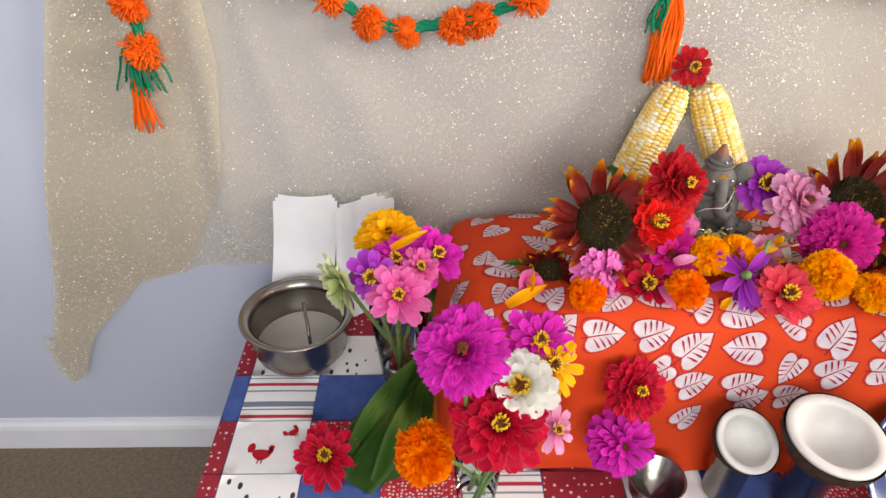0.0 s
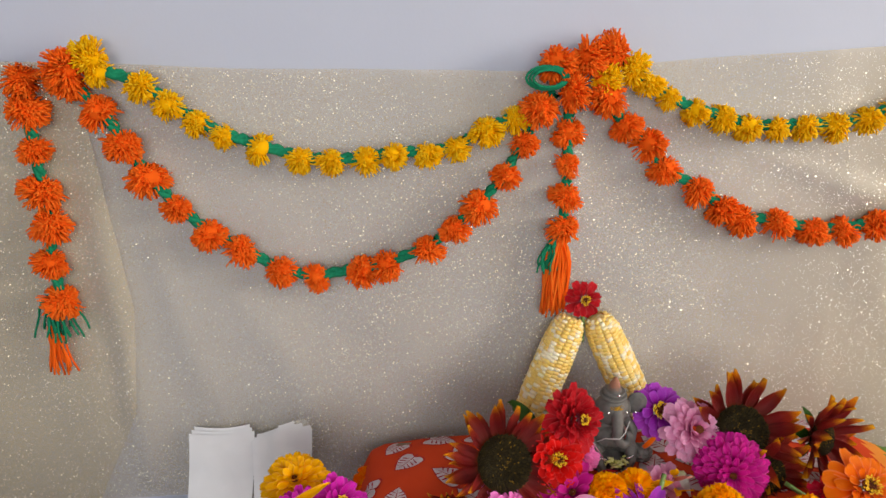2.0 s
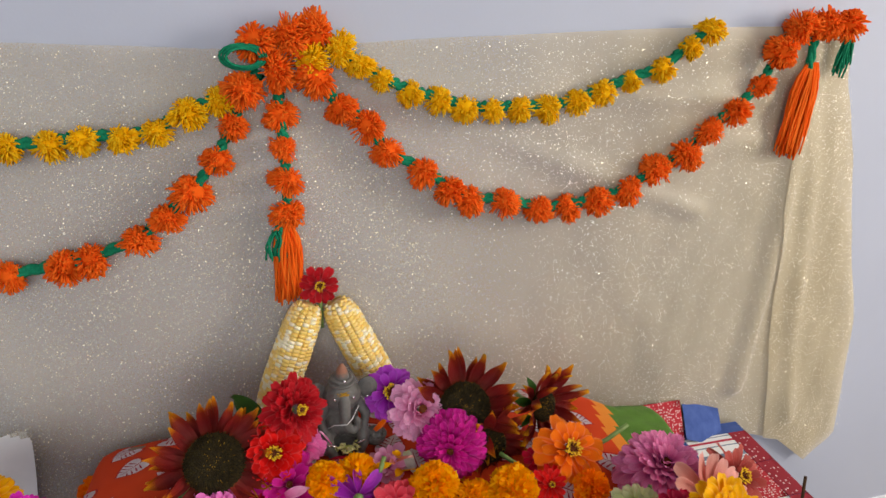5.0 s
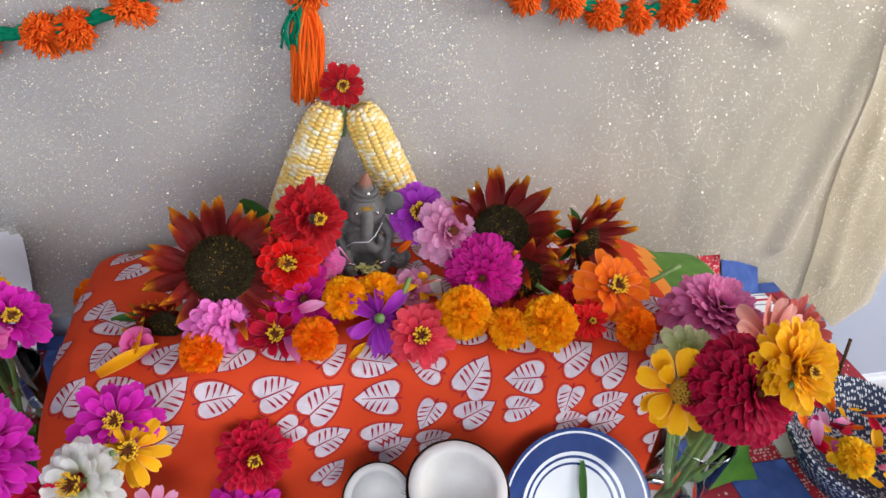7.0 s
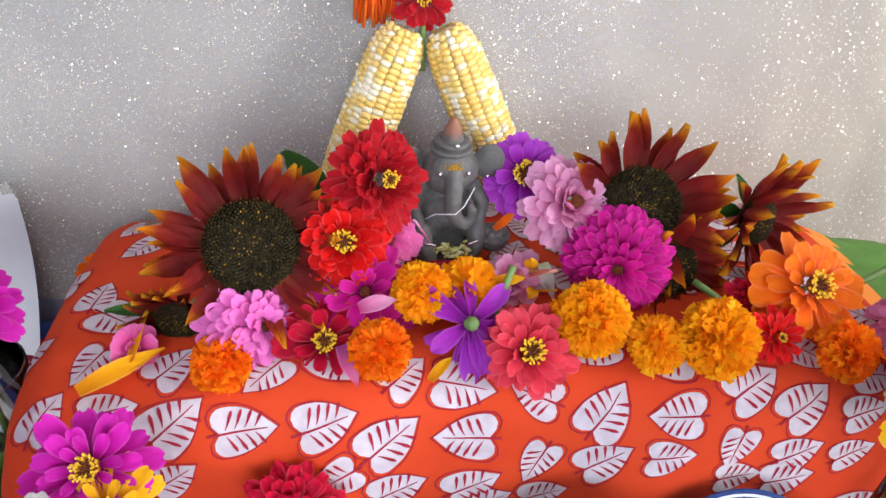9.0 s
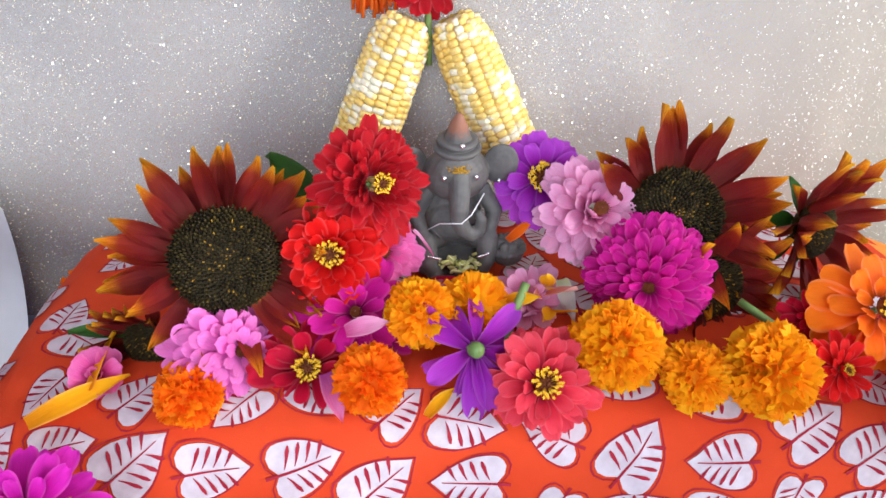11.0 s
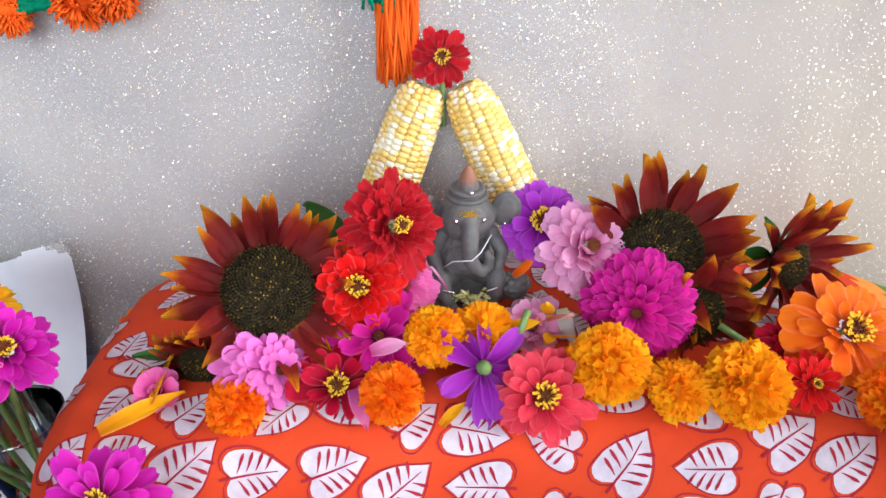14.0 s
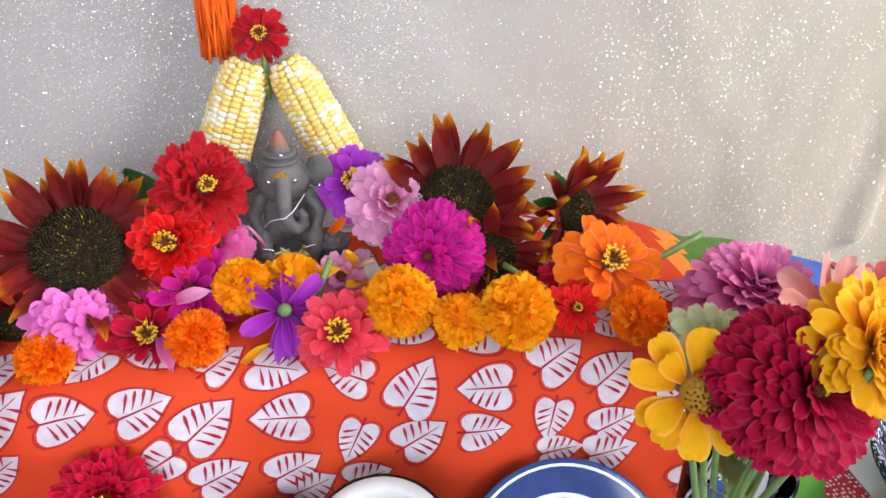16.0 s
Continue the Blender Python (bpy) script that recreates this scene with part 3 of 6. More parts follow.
def altar_cloth_at(a, b, lift=0.0):
    """The place on the draped cloth, a metres along its width and b from its back hem."""
    def base(a, b):
        x, h = np.interp(a, x_len, [p[0] for p in top_x]), np.interp(a, x_len, [p[1] for p in top_x])
        y, z = np.interp(b, prof_len, [p[0] for p in prof]), np.interp(b, prof_len, [p[1] for p in prof])
        if x > 0.80:
            x -= (x - 0.80) * 1.2 * max(0.0, 0.90 - y)
            if y > 0.75:
                y = 0.75 + (y - 0.75) * (1 - 0.32 * min(1.0, (x - 0.80) / 0.08))
        front = max(0.0, (0.70 - y) / 0.1)
        y -= 0.006 * front * math.sin(x * 23 + 1.0) + 0.004 * front * math.sin(x * 47)
        n1 = noise.noise(Vector((x * 9, y * 9, z * 9)))
        n2 = noise.noise(Vector((x * 30, y * 30, 5 + z * 30)))
        y += (x - 0.45) * -0.035 * min(1.0, max(0.0, (0.9 - y) / 0.2))
        return Vector((x, y, TABLE_Z + 0.004 + z * h + 0.004 * n1 * min(1, h) + 0.0014 * n2))
    p = base(a, b)
    if lift:
        nrm = (base(a + 0.004, b) - base(a - 0.004, b)).cross(base(a, b + 0.004) - base(a, b - 0.004))
        if nrm.z < 0:
            nrm = -nrm
        p = p + nrm.normalized() * lift
    return p


altar = thing("altar_cloth", "orange red cotton cloth with white block-printed leaves over a raised altar", "cloth")
NA, NB = 150, 70
AL, BL = x_len[-1], prof_len[-1]
avs = [altar_cloth_at(AL * i / NA, BL * j / NB) for i in range(NA + 1) for j in range(NB + 1)]
afs = [(i * (NB + 1) + j, i * (NB + 1) + j + 1, (i + 1) * (NB + 1) + j + 1, (i + 1) * (NB + 1) + j) for i in range(NA) for j in range(NB)]
ame = mesh_of("cotton_sheet", avs, afs, [M_CLOTH, M_BORDER_ORANGE, M_BORDER_GREEN])
for p in ame.polygons:
    x = sum(ame.vertices[v].co.x for v in p.vertices) / 4
    y = sum(ame.vertices[v].co.y for v in p.vertices) / 4
    edge = x - 0.30 * max(-0.06, y - 0.87)
    hem = p.index // NB < 7 and y < 0.80
    p.material_index = 2 if edge > 0.856 else 1 if edge > 0.832 or hem else 0
part("cotton_sheet", ame, altar, "orange red cotton with orange and green border")


def leaf_print(heap_w, heap_m, a0, b0, L, W, turn, flip):
    """One heart-shaped leaf of the block print, laid on the cloth: white body, maroon veins and outline."""
    ct, st = math.cos(turn), math.sin(turn)

    def lay(px, py, lift):
        px *= flip
        return altar_cloth_at(a0 + px * ct - py * st, b0 + px * st + py * ct, lift)

    def edge(ph, s=1.0):
        f = ph / math.pi
        x = W * float(np.interp(f, [0, 0.07, 0.16, 0.27, 0.38, 0.50, 0.62, 0.76, 0.89, 1.0], [0, 0.17, 0.36, 0.48, 0.50, 0.46, 0.385, 0.26, 0.125, 0]))
        y = L * float(np.interp(f, [0, 0.07, 0.16, 0.27, 0.38, 0.50, 0.62, 0.76, 0.89, 1.0], [-0.36, -0.46, -0.48, -0.38, -0.22, -0.04, 0.12, 0.28, 0.41, 0.54]))
        return x * s, y * s

    N = 14
    for side in (-1, 1):
        vs = []
        for i in range(N + 1):
            ex, ey = edge(math.pi * i / N)
            my = -L * 0.37 + L * 0.9 * i / N
            for k in range(4):
                f = k / 3
                vs.append(lay(side * ex * f, my * (1 - f) + ey * f, 0.0007))
        heap_w.put(vs, [(i * 4 + k, i * 4 + k + 1, i * 4 + k + 5, i * 4 + k + 4) for i in range(N) for k in range(3)])
        vs = []
        for i in range(N + 1):
            ex, ey = edge(math.pi * i / N)
            for s in (1.07, 1.125):
                vs.append(lay(side * ex * s + 0.0006, ey * s - 0.0007, 0.0006))
        heap_m.put(vs, [(i * 2, i * 2 + 1, i * 2 + 3, i * 2 + 2) for i in range(N)])
        for q in range(4):
            t = 0.12 + 0.19 * q
            y0 = -L * 0.30 + L * 0.8 * t
            reach = edge(math.pi * (0.26 + 0.56 * t))[0]
            x1, x2 = reach * 0.14, reach * 0.82
            rise = L * 0.13
            vs = []
            for i in range(5):
                f = i / 4
                w = 0.0016 * (0.2 + 1.1 * f) * (1 if i < 4 else 0.35) * L / 0.05
                cx, cy = x1 + (x2 - x1) * f, y0 - L * 0.02 + rise * (f ** 0.8) - L * 0.04
                vs += [lay(side * cx, cy - w, 0.0012), lay(side * cx, cy + w, 0.0012)]
            heap_m.put(vs, [(i * 2, i * 2 + 1, i * 2 + 3, i * 2 + 2) for i in range(4)])
    vs = []
    for i in range(7):
        y = -L * 0.56 + L * 0.95 * i / 6
        w = 0.0008 * (1.4 - i / 6)
        vs += [lay(-w, y, 0.0012), lay(w, y, 0.0012)]
    heap_m.put(vs, [(i * 2, i * 2 + 1, i * 2 + 3, i * 2 + 2) for i in range(6)])


hw, hm = Heap(), Heap()
rng = random.Random(11)
turns = [2.45, -2.0, 2.7, -1.0, 3.4, 2.2, -2.4, 1.9]
# place across and down the cloth, turn, length
LEAVES_TOP = [
    (0.229, 0.210, 0.71, 0.035), (0.246, 0.259, 0.79, 0.046), (0.229, 0.346, -2.94, 0.039), (0.252, 0.379, -0.96, 0.051),
    (0.244, 0.432, 0.48, 0.033), (0.307, 0.438, -2.42, 0.045), (0.833, 0.452, -0.96, 0.035),
    (0.645, 0.443, 1.19, 0.045), (0.486, 0.458, -2.26, 0.039), (0.380, 0.452, 0.83, 0.043),
]
LEAVES_SHOULDER = [
    (0.432, 0.446, -0.82, 0.031), (0.532, 0.470, -1.31, 0.051), (0.888, 0.472, -1.48, 0.044), (0.701, 0.455, 1.47, 0.049),
    (0.264, 0.476, -1.83, 0.038), (0.217, 0.477, -2.55, 0.022), (0.591, 0.481, 2.01, 0.044), (0.773, 0.481, -2.10, 0.054),
    (0.311, 0.487, -2.27, 0.055), (0.424, 0.493, -1.89, 0.049), (0.363, 0.496, -1.69, 0.050),
]
LEAVES_FRONT = [
    (0.647, 0.497, -2.53, 0.054), (0.820, 0.498, -2.27, 0.053), (0.707, 0.501, 1.65, 0.049), (0.878, 0.505, -1.88, 0.031),
    (0.473, 0.510, -2.22, 0.054), (0.534, 0.513, 1.64, 0.051), (0.307, 0.535, -2.16, 0.030), (0.704, 0.539, -1.55, 0.045),
    (0.765, 0.539, 0.20, 0.040), (0.431, 0.540, 1.05, 0.024), (0.593, 0.541, 0.45, 0.040),
]
LEAVES_LOW = [
    (0.649, 0.542, -2.16, 0.049), (0.823, 0.545, -2.05, 0.047), (0.877, 0.547, -2.08, 0.036),
    (0.479, 0.559, -1.93, 0.048), (0.540, 0.562, -2.03, 0.049), (0.773, 0.571, -1.72, 0.038), (0.821, 0.575, -1.84, 0.051),
    (0.601, 0.579, -1.79, 0.043), (0.552, 0.582, -1.97, 0.046), (0.479, 0.610, -2.36, 0.044),
]
laid = LEAVES_TOP + LEAVES_SHOULDER + LEAVES_FRONT + LEAVES_LOW
for a0, b0, t, L in laid:
    L = min(0.052, max(0.042, L * 0.97))
    leaf_print(hw, hm, a0, b0, L, L * rng.uniform(0.80, 0.87), t, rng.choice((-1, 1)))
for j in range(13):
    b0 = 0.045 + 0.0515 * j
    for i in range(19):
        a0 = 0.032 + 0.0605 * i + (0.031 if j % 2 else 0.0)
        if a0 > np.interp(0.805, [p[0] for p in top_x], x_len) or b0 > BL - 0.03 or a0 < 0.17 or (b0 > 0.40 and 0.2 < a0 < 0.91) or min(math.hypot(a0 - q[0], b0 - q[1]) for q in laid) < 0.052:
            continue
        t = turns[(i * 3 + j * 5) % 8] + rng.uniform(-0.25, 0.25)
        leaf_print(hw, hm, a0 + rng.uniform(-0.004, 0.004), b0 + rng.uniform(-0.005, 0.005), rng.uniform(0.045, 0.052), rng.uniform(0.040, 0.045), t, rng.choice((-1, 1)))
part("leaf_prints", hw.mesh("leaf_prints", M_PRINT), altar, "white block-printed heart-shaped leaves", kind="stuff")
part("vein_prints", hm.mesh("vein_prints", M_MAROON), altar, "maroon printed veins and outlines", kind="stuff")
under = box_mesh("altar_box", (0.70, 0.26, 0.180), M_WOOD, 0.01)
thing("altar_box", "wooden box hidden under the orange cloth", "box", m=pose(0.45, 0.835, TABLE_Z + 0.0035 + 0.090), data=under)

# ---------------------------------------------------------------- the glitter backdrop


def cloth_left(z):
    return float(np.interp(z, [0.2, 0.30, 0.70, 0.90, 1.24], [-0.715, -0.717, -0.592, -0.513, -0.40]))


def cloth_right(z):
    return float(np.interp(z, [0.2, 0.68, 1.18, 1.26], [1.62, 1.508, 1.305, 1.29]))


def cloth_hem(x):
    return float(np.interp(x, [-0.72, -0.70, -0.66, -0.616, -0.498, -0.38, -0.25, 0.0, 0.9, 1.10, 1.22, 1.40, 1.50, 1.56, 1.62],
                           [0.29, 0.21, 0.245, 0.343, 0.467, 0.504, 0.51, 0.49, 0.47, 0.455, 0.44, 0.38, 0.30, 0.36, 0.46]))


def cloth_top(x):
    return float(np.interp(x, [-0.45, -0.1, 0.35, 0.7, 1.0, 1.3], [1.234, 1.220, 1.216, 1.241, 1.256, 1.262]))


def fold_depth(x, z):
    d = 0.005 * math.sin(9 * x + 5 * z) + 0.004 * math.sin(17 * x - 9 * z + 1)
    d += 0.010 * noise.noise(Vector((x * 3.2, z * 2.2, 0.3))) + 0.006 * noise.noise(Vector((x * 9 + z * 5, z * 4, 2.1))) + 0.0025 * noise.noise(Vector((x * 26, z * 14, 4.1)))
    for px, pz, tx, tz, amp, wid in ((-0.30, 1.22, -0.30, 0.55, 0.016, 0.022), (-0.28, 1.22, 0.00, 0.62, 0.008, 0.03), (-0.28, 1.22, -0.17, 0.6, 0.008, 0.02),
                                     (1.22, 1.22, 1.24, 0.55, 0.020, 0.022), (1.22, 1.22, 1.40, 0.45, 0.010, 0.02), (0.36, 1.2, 1.05, 0.95, 0.011, 0.018), (0.45, 1.15, 1.15, 1.15, 0.011, 0.018), (0.6, 1.0, 1.2, 1.08, 0.006, 0.018)):
        dx, dz = tx - px, tz - pz
        s = max(0.0, min(1.0, ((x - px) * dx + (z - pz) * dz) / (dx * dx + dz * dz)))
        dist = math.hypot(x - px - s * dx, z - pz - s * dz)
        d += amp * (0.35 + 0.65 * s) * math.exp(-(dist / wid) ** 2)
    return d


backdrop = thing("glitter_backdrop_cloth", "sheer gold organza cloth with glitter pinned over the wall", "backdrop cloth")
GX, GZ = 170, 80


def sheet(name, x_lo, x_hi, off, z_floor=None):
    vs = []
    for i in range(GX + 1):
        for j in range(GZ + 1):
            s, t = i / GX, j / GZ
            z = 0.7
            for _ in range(3):
                x = x_lo(z) + (x_hi(z) - x_lo(z)) * s
                z = cloth_top(x) + (cloth_hem(x) - cloth_top(x)) * t
            vs.append((x, WALL_Y - 0.006 - off - max(0.0, fold_depth(x, z) + 0.008), z))
    fs = [(i * (GZ + 1) + j, (i + 1) * (GZ + 1) + j, (i + 1) * (GZ + 1) + j + 1, i * (GZ + 1) + j + 1) for i in range(GX) for j in range(GZ)]
    return mesh_of(name, vs, fs, M_SHEER)


part("main_panel", sheet("main_panel", cloth_left, cloth_right, 0.0), backdrop)
GX, GZ = 50, 80
part("folded_edge", sheet("folded_edge", lambda z: cloth_left(z) + 0.004, lambda z: float(np.interp(z, [0.2, 0.54, 0.7, 0.88, 1.24], [-0.55, -0.385, -0.30, -0.275, -0.30])), 0.006), backdrop, "doubled fold of gold organza")
part("folded_edge", sheet("folded_edge", lambda z: float(np.interp(z, [0.2, 0.58, 0.94, 1.26], [1.40, 1.315, 1.222, 1.21])), lambda z: cloth_right(z) - 0.004, 0.006), backdrop, "doubled fold of gold organza")

glit = Heap()
rng = random.Random(5)
for k in range(125000):
    x, z = rng.uniform(-0.71, 1.6), rng.uniform(0.22, 1.24)
    cover = noise.noise(Vector((x * 4, z * 4, 7.7)))
    if not (cloth_left(z) < x < cloth_right(z) and cloth_hem(x) + 0.005 < z < cloth_top(x) - 0.004) or cover < rng.uniform(-0.9, 0.4):
        continue
    doubled = x < np.interp(z, [0.2, 0.54, 0.7, 0.88, 1.24], [-0.55, -0.385, -0.30, -0.275, -0.30]) or x > np.interp(z, [0.2, 0.58, 0.94, 1.26], [1.40, 1.315, 1.222, 1.21])
    y = WALL_Y - 0.006 - max(0.0, fold_depth(x, z) + 0.008) - (0.006 if doubled else 0.0) - 0.0007
    bright = rng.random() < 0.04 + 0.11 * min(1.0, max(0.0, x + 0.1))
    s = (0.00112 if bright else 0.00054) * rng.uniform(0.8, 1.35)
    nrm = Vector((rng.gauss(0.11, 0.32), -1, rng.gauss(0.26, 0.29))).normalized()
    a = nrm.cross(Vector((0, 0, 1))).normalized()
    b = nrm.cross(a)
    w = rng.uniform(0, 3)
    ra, rb = a * math.cos(w) + b * math.sin(w), b * math.cos(w) - a * math.sin(w)
    c = Vector((x, y, z))
    glit.put([c + ra * s, c + rb * s * 0.8, c - ra * s, c - rb * s * 0.8], [(0, 1, 2, 3)])
part("glitter", glit.mesh("glitter", M_FLAKE, False), backdrop, "tiny gold glitter flakes", kind="stuff")

# ---------------------------------------------------------------- yarn garlands


def pompom_mesh(name, R, material, n, seed):
    """A shaggy tuft of yarn ends that spring from a tied core, in uneven bunches."""
    g = random.Random(seed)
    heap = Heap()
    heap.put(*ball((0, 0, 0), (R * 0.64, R * 0.60, R * 0.58), 12, 9))
    bunch = [Vector((g.gauss(0, 1), g.gauss(0, 1), g.gauss(0, 0.9))).normalized() for _ in range(16)]
    for k in range(n):
        d = (bunch[k % 16] + Vector((g.gauss(0, 0.34), g.gauss(0, 0.34), g.gauss(0, 0.34)))).normalized()
        L = R * g.uniform(0.82, 1.22) * (1.06 if d.z < 0.1 else 0.86)
        side = d.cross(Vector((g.gauss(0, 1), g.gauss(0, 1), g.gauss(0, 1)))).normalized()
        w = R * 0.050
        pts = [d * R * 0.55, d * L * 0.8 + side * R * 0.03, d * L + side * R * g.uniform(-0.14, 0.14) - Vector((0, 0, R * 0.06))]
        heap.put(*tube(pts, [w * 0.8, w, w * 0.95], 4))
    return heap.mesh(name, material)


POM_O = [pompom_mesh("orange_pompom", 0.0246, M_ORANGE_YARN, 420, 100 + s) for s in range(5)]
POM_Y = [pompom_mesh("yellow_pompom", 0.0212, M_YELLOW_YARN, 340, 200 + s) for s in range(5)]


def cord(points, r=0.0055):
    """Three loosely twisted strands of green yarn along the points."""
    heap = Heap()
    for s in range(3):
        pts = [Vector(p) + 0.0040 * Vector((math.cos(i * 0.9 + s * 2.1), 0.6 * math.sin(i * 0.9 + s * 2.1), math.sin(i * 0.9 + s * 2.1))) for i, p in enumerate(points)]
        heap.put(*tube(pts, r * 0.8, 6))
    return heap.mesh("cord", M_GREEN_YARN)


GY = 1.000


def strung(knots, n):
    """n + 1 points along a smooth curve through the knots (x, z), in the plane in front of the cloth."""
    pts = [Vector((x, GY, z)) for x, z in knots]
    ends = [pts[0] * 2 - pts[1]] + pts + [pts[-1] * 2 - pts[-2]]
    fine = []
    for p0, p1, p2, p3 in zip(ends, ends[1:], ends[2:], ends[3:]):
        for i in range(8):
            t = i / 8
            fine.append(0.5 * (2 * p1 + (p2 - p0) * t + (2 * p0 - 5 * p1 + 4 * p2 - p3) * t * t + (3 * p1 - p0 - 3 * p2 + p3) * t ** 3))
    fine.append(pts[-1])
    return [fine[min(len(fine) - 1, round(i * (len(fine) - 1) / n))] for i in range(n + 1)]


def garland(label, knots, poms, seed, size=1.0, first=0, last=0):
    """Pompoms tied at the knots of a green cord; first and last count bare knots at its ends."""
    ob = thing("yarn_garland", label, "garland", group="yarn garlands on the backdrop")
    part("cord", cord(strung(knots, 8 * (len(knots) - 1))), ob, "twisted green yarn cord")
    g = random.Random(seed)
    for k, (x, z) in enumerate(knots[first:len(knots) - last]):
        s = size * g.choice((0.84, 0.92, 0.97, 1.0, 1.04, 1.10))
        m = Matrix.Translation((x, GY - 0.003, z - 0.003)) @ Euler((g.uniform(-0.5, 0.5), g.uniform(-0.7, 0.7), g.uniform(0, 6))).to_matrix().to_4x4() @ Matrix.Diagonal((s, s * 0.9, s * g.uniform(0.85, 1.0), 1))
        part("pompom", poms[k % 5], ob, m=m)
    return ob


def tassel_mesh(name, top, length, width, n, seed, material=None, spread=0.5):
    g = random.Random(seed)
    heap = Heap()
    for k in range(n):
        w, r = g.uniform(0, 6.28), width * math.sqrt(g.random())
        L = length * g.uniform(0.7, 1.05)
        o = Vector((r * math.cos(w), 0.5 * r * math.sin(w), 0))
        pts = []
        for i in range(7):
            f = i / 6
            pts.append(Vector(top) + o * (0.35 + (1 + spread * f) * min(1, f * 4) * 0.65) + Vector((0.003 * math.sin(5 * f + k), 0, -L * f)))
        heap.put(*tube(pts, 0.0016, 5))
    return heap.mesh(name, material or M_ORANGE_YARN)


garland("orange yarn pompom garland on green cord, deep swag",
        [(-0.300, 1.209), (-0.268, 1.173), (-0.245, 1.128), (-0.221, 1.082), (-0.190, 1.040), (-0.152, 1.000), (-0.111, 0.973), (-0.058, 0.940), (-0.007, 0.927),
         (0.060, 0.937), (0.096, 0.944), (0.157, 0.968), (0.196, 0.999), (0.232, 1.033), (0.268, 1.078), (0.291, 1.125), (0.330, 1.185)], POM_O, 1, last=1)
garland("yellow yarn pompom garland on green cord, shallow swag",
        [(-0.259, 1.222), (-0.211, 1.206), (-0.180, 1.181), (-0.147, 1.157), (-0.114, 1.139), (-0.068, 1.122), (-0.016, 1.106), (0.024, 1.102), (0.072, 1.103),
         (0.110, 1.110), (0.157, 1.110), (0.198, 1.119), (0.237, 1.141), (0.277, 1.157), (0.325, 1.190)], POM_Y, 2, last=1)
garland("orange yarn pompom garland on green cord, deep swag",
        [(0.395, 1.185), (0.433, 1.146), (0.469, 1.120), (0.497, 1.082), (0.553, 1.050), (0.595, 1.020), (0.628, 1.003), (0.684, 0.996), (0.743, 0.983), (0.793, 0.981),
         (0.846, 0.991), (0.901, 1.006), (0.946, 1.040), (0.995, 1.063), (1.028, 1.102), (1.070, 1.134), (1.107, 1.175), (1.140, 1.240)], POM_O, 3, 0.97, first=1, last=1)
garland("yellow yarn pompom garland on green cord, shallow swag",
        [(0.420, 1.225), (0.460, 1.203), (0.491, 1.184), (0.530, 1.165), (0.572, 1.155), (0.612, 1.143), (0.652, 1.141), (0.694, 1.142), (0.740, 1.142), (0.786, 1.151),
         (0.826, 1.166), (0.871, 1.182), (0.920, 1.199), (0.963, 1.232), (0.993, 1.257)], POM_Y, 4, first=1)
dl = garland("orange pompom drop with a loose green and orange tassel",
             [(-0.354, 1.214), (-0.358, 1.176), (-0.360, 1.125), (-0.362, 1.067), (-0.361, 1.019), (-0.374, 0.963), (-0.372, 0.902)], POM_O, 6)
part("green_tuft", tassel_mesh("green_tuft", (-0.385, GY, 0.905), 0.075, 0.022, 26, 9, M_GREEN_YARN, 1.2), dl, "loose green yarn ends", kind="stuff")
part("tassel", tassel_mesh("tassel", (-0.398, GY, 0.855), 0.085, 0.012, 14, 10, None, 1.4), dl, "loose orange yarn ends", kind="stuff")
dc = garland("orange pompom drop ending in a long orange tassel", [(0.352, 1.185), (0.353, 1.139), (0.356, 1.092), (0.357, 1.046), (0.357, 0.996)], POM_O, 7, 0.95, first=1)
part("cord", cord([(0.351 - 0.002 * i, GY, 1.0 - 0.01 * i) for i in range(8)]), dc)
part("tassel", tassel_mesh("tassel", (0.352, GY, 0.978), 0.128, 0.018, 110, 11, None, 0.1), dc, "long orange yarn tassel", kind="stuff")
part("green_tuft", tassel_mesh("green_tuft", (0.338, GY - 0.006, 0.968), 0.05, 0.013, 16, 12, M_GREEN_YARN), dc, "loose green yarn ends", kind="stuff")
dr = thing("yarn_garland", "orange tassel hanging from the knot beside green yarn ends", "garland", group="yarn garlands on the backdrop")
part("cord", cord([(1.190 + 0.001 * i, GY, 1.258 - 0.01 * i) for i in range(7)]), dr)
part("tassel", tassel_mesh("tassel", (1.200, GY, 1.206), 0.155, 0.024, 130, 13, None, 0.0), dr, "long orange yarn tassel", kind="stuff")
part("green_tuft", tassel_mesh("green_tuft", (1.258, GY, 1.258), 0.075, 0.012, 26, 14, M_GREEN_YARN), dr, "loose green yarn ends", kind="stuff")


def cluster(label, spots, seed):
    ob = thing("pompom_cluster", label, "garland", group="pompom knots on the backdrop")
    g = random.Random(seed)
    for k, (x, z, c) in enumerate(spots):
        m = Matrix.Translation((x, GY - 0.012, z)) @ Euler((g.uniform(0, 6), g.uniform(0, 6), g.uniform(0, 6))).to_matrix().to_4x4()
        part("pompom", (POM_O if c else POM_Y)[k % 5], ob, m=m)
    return ob


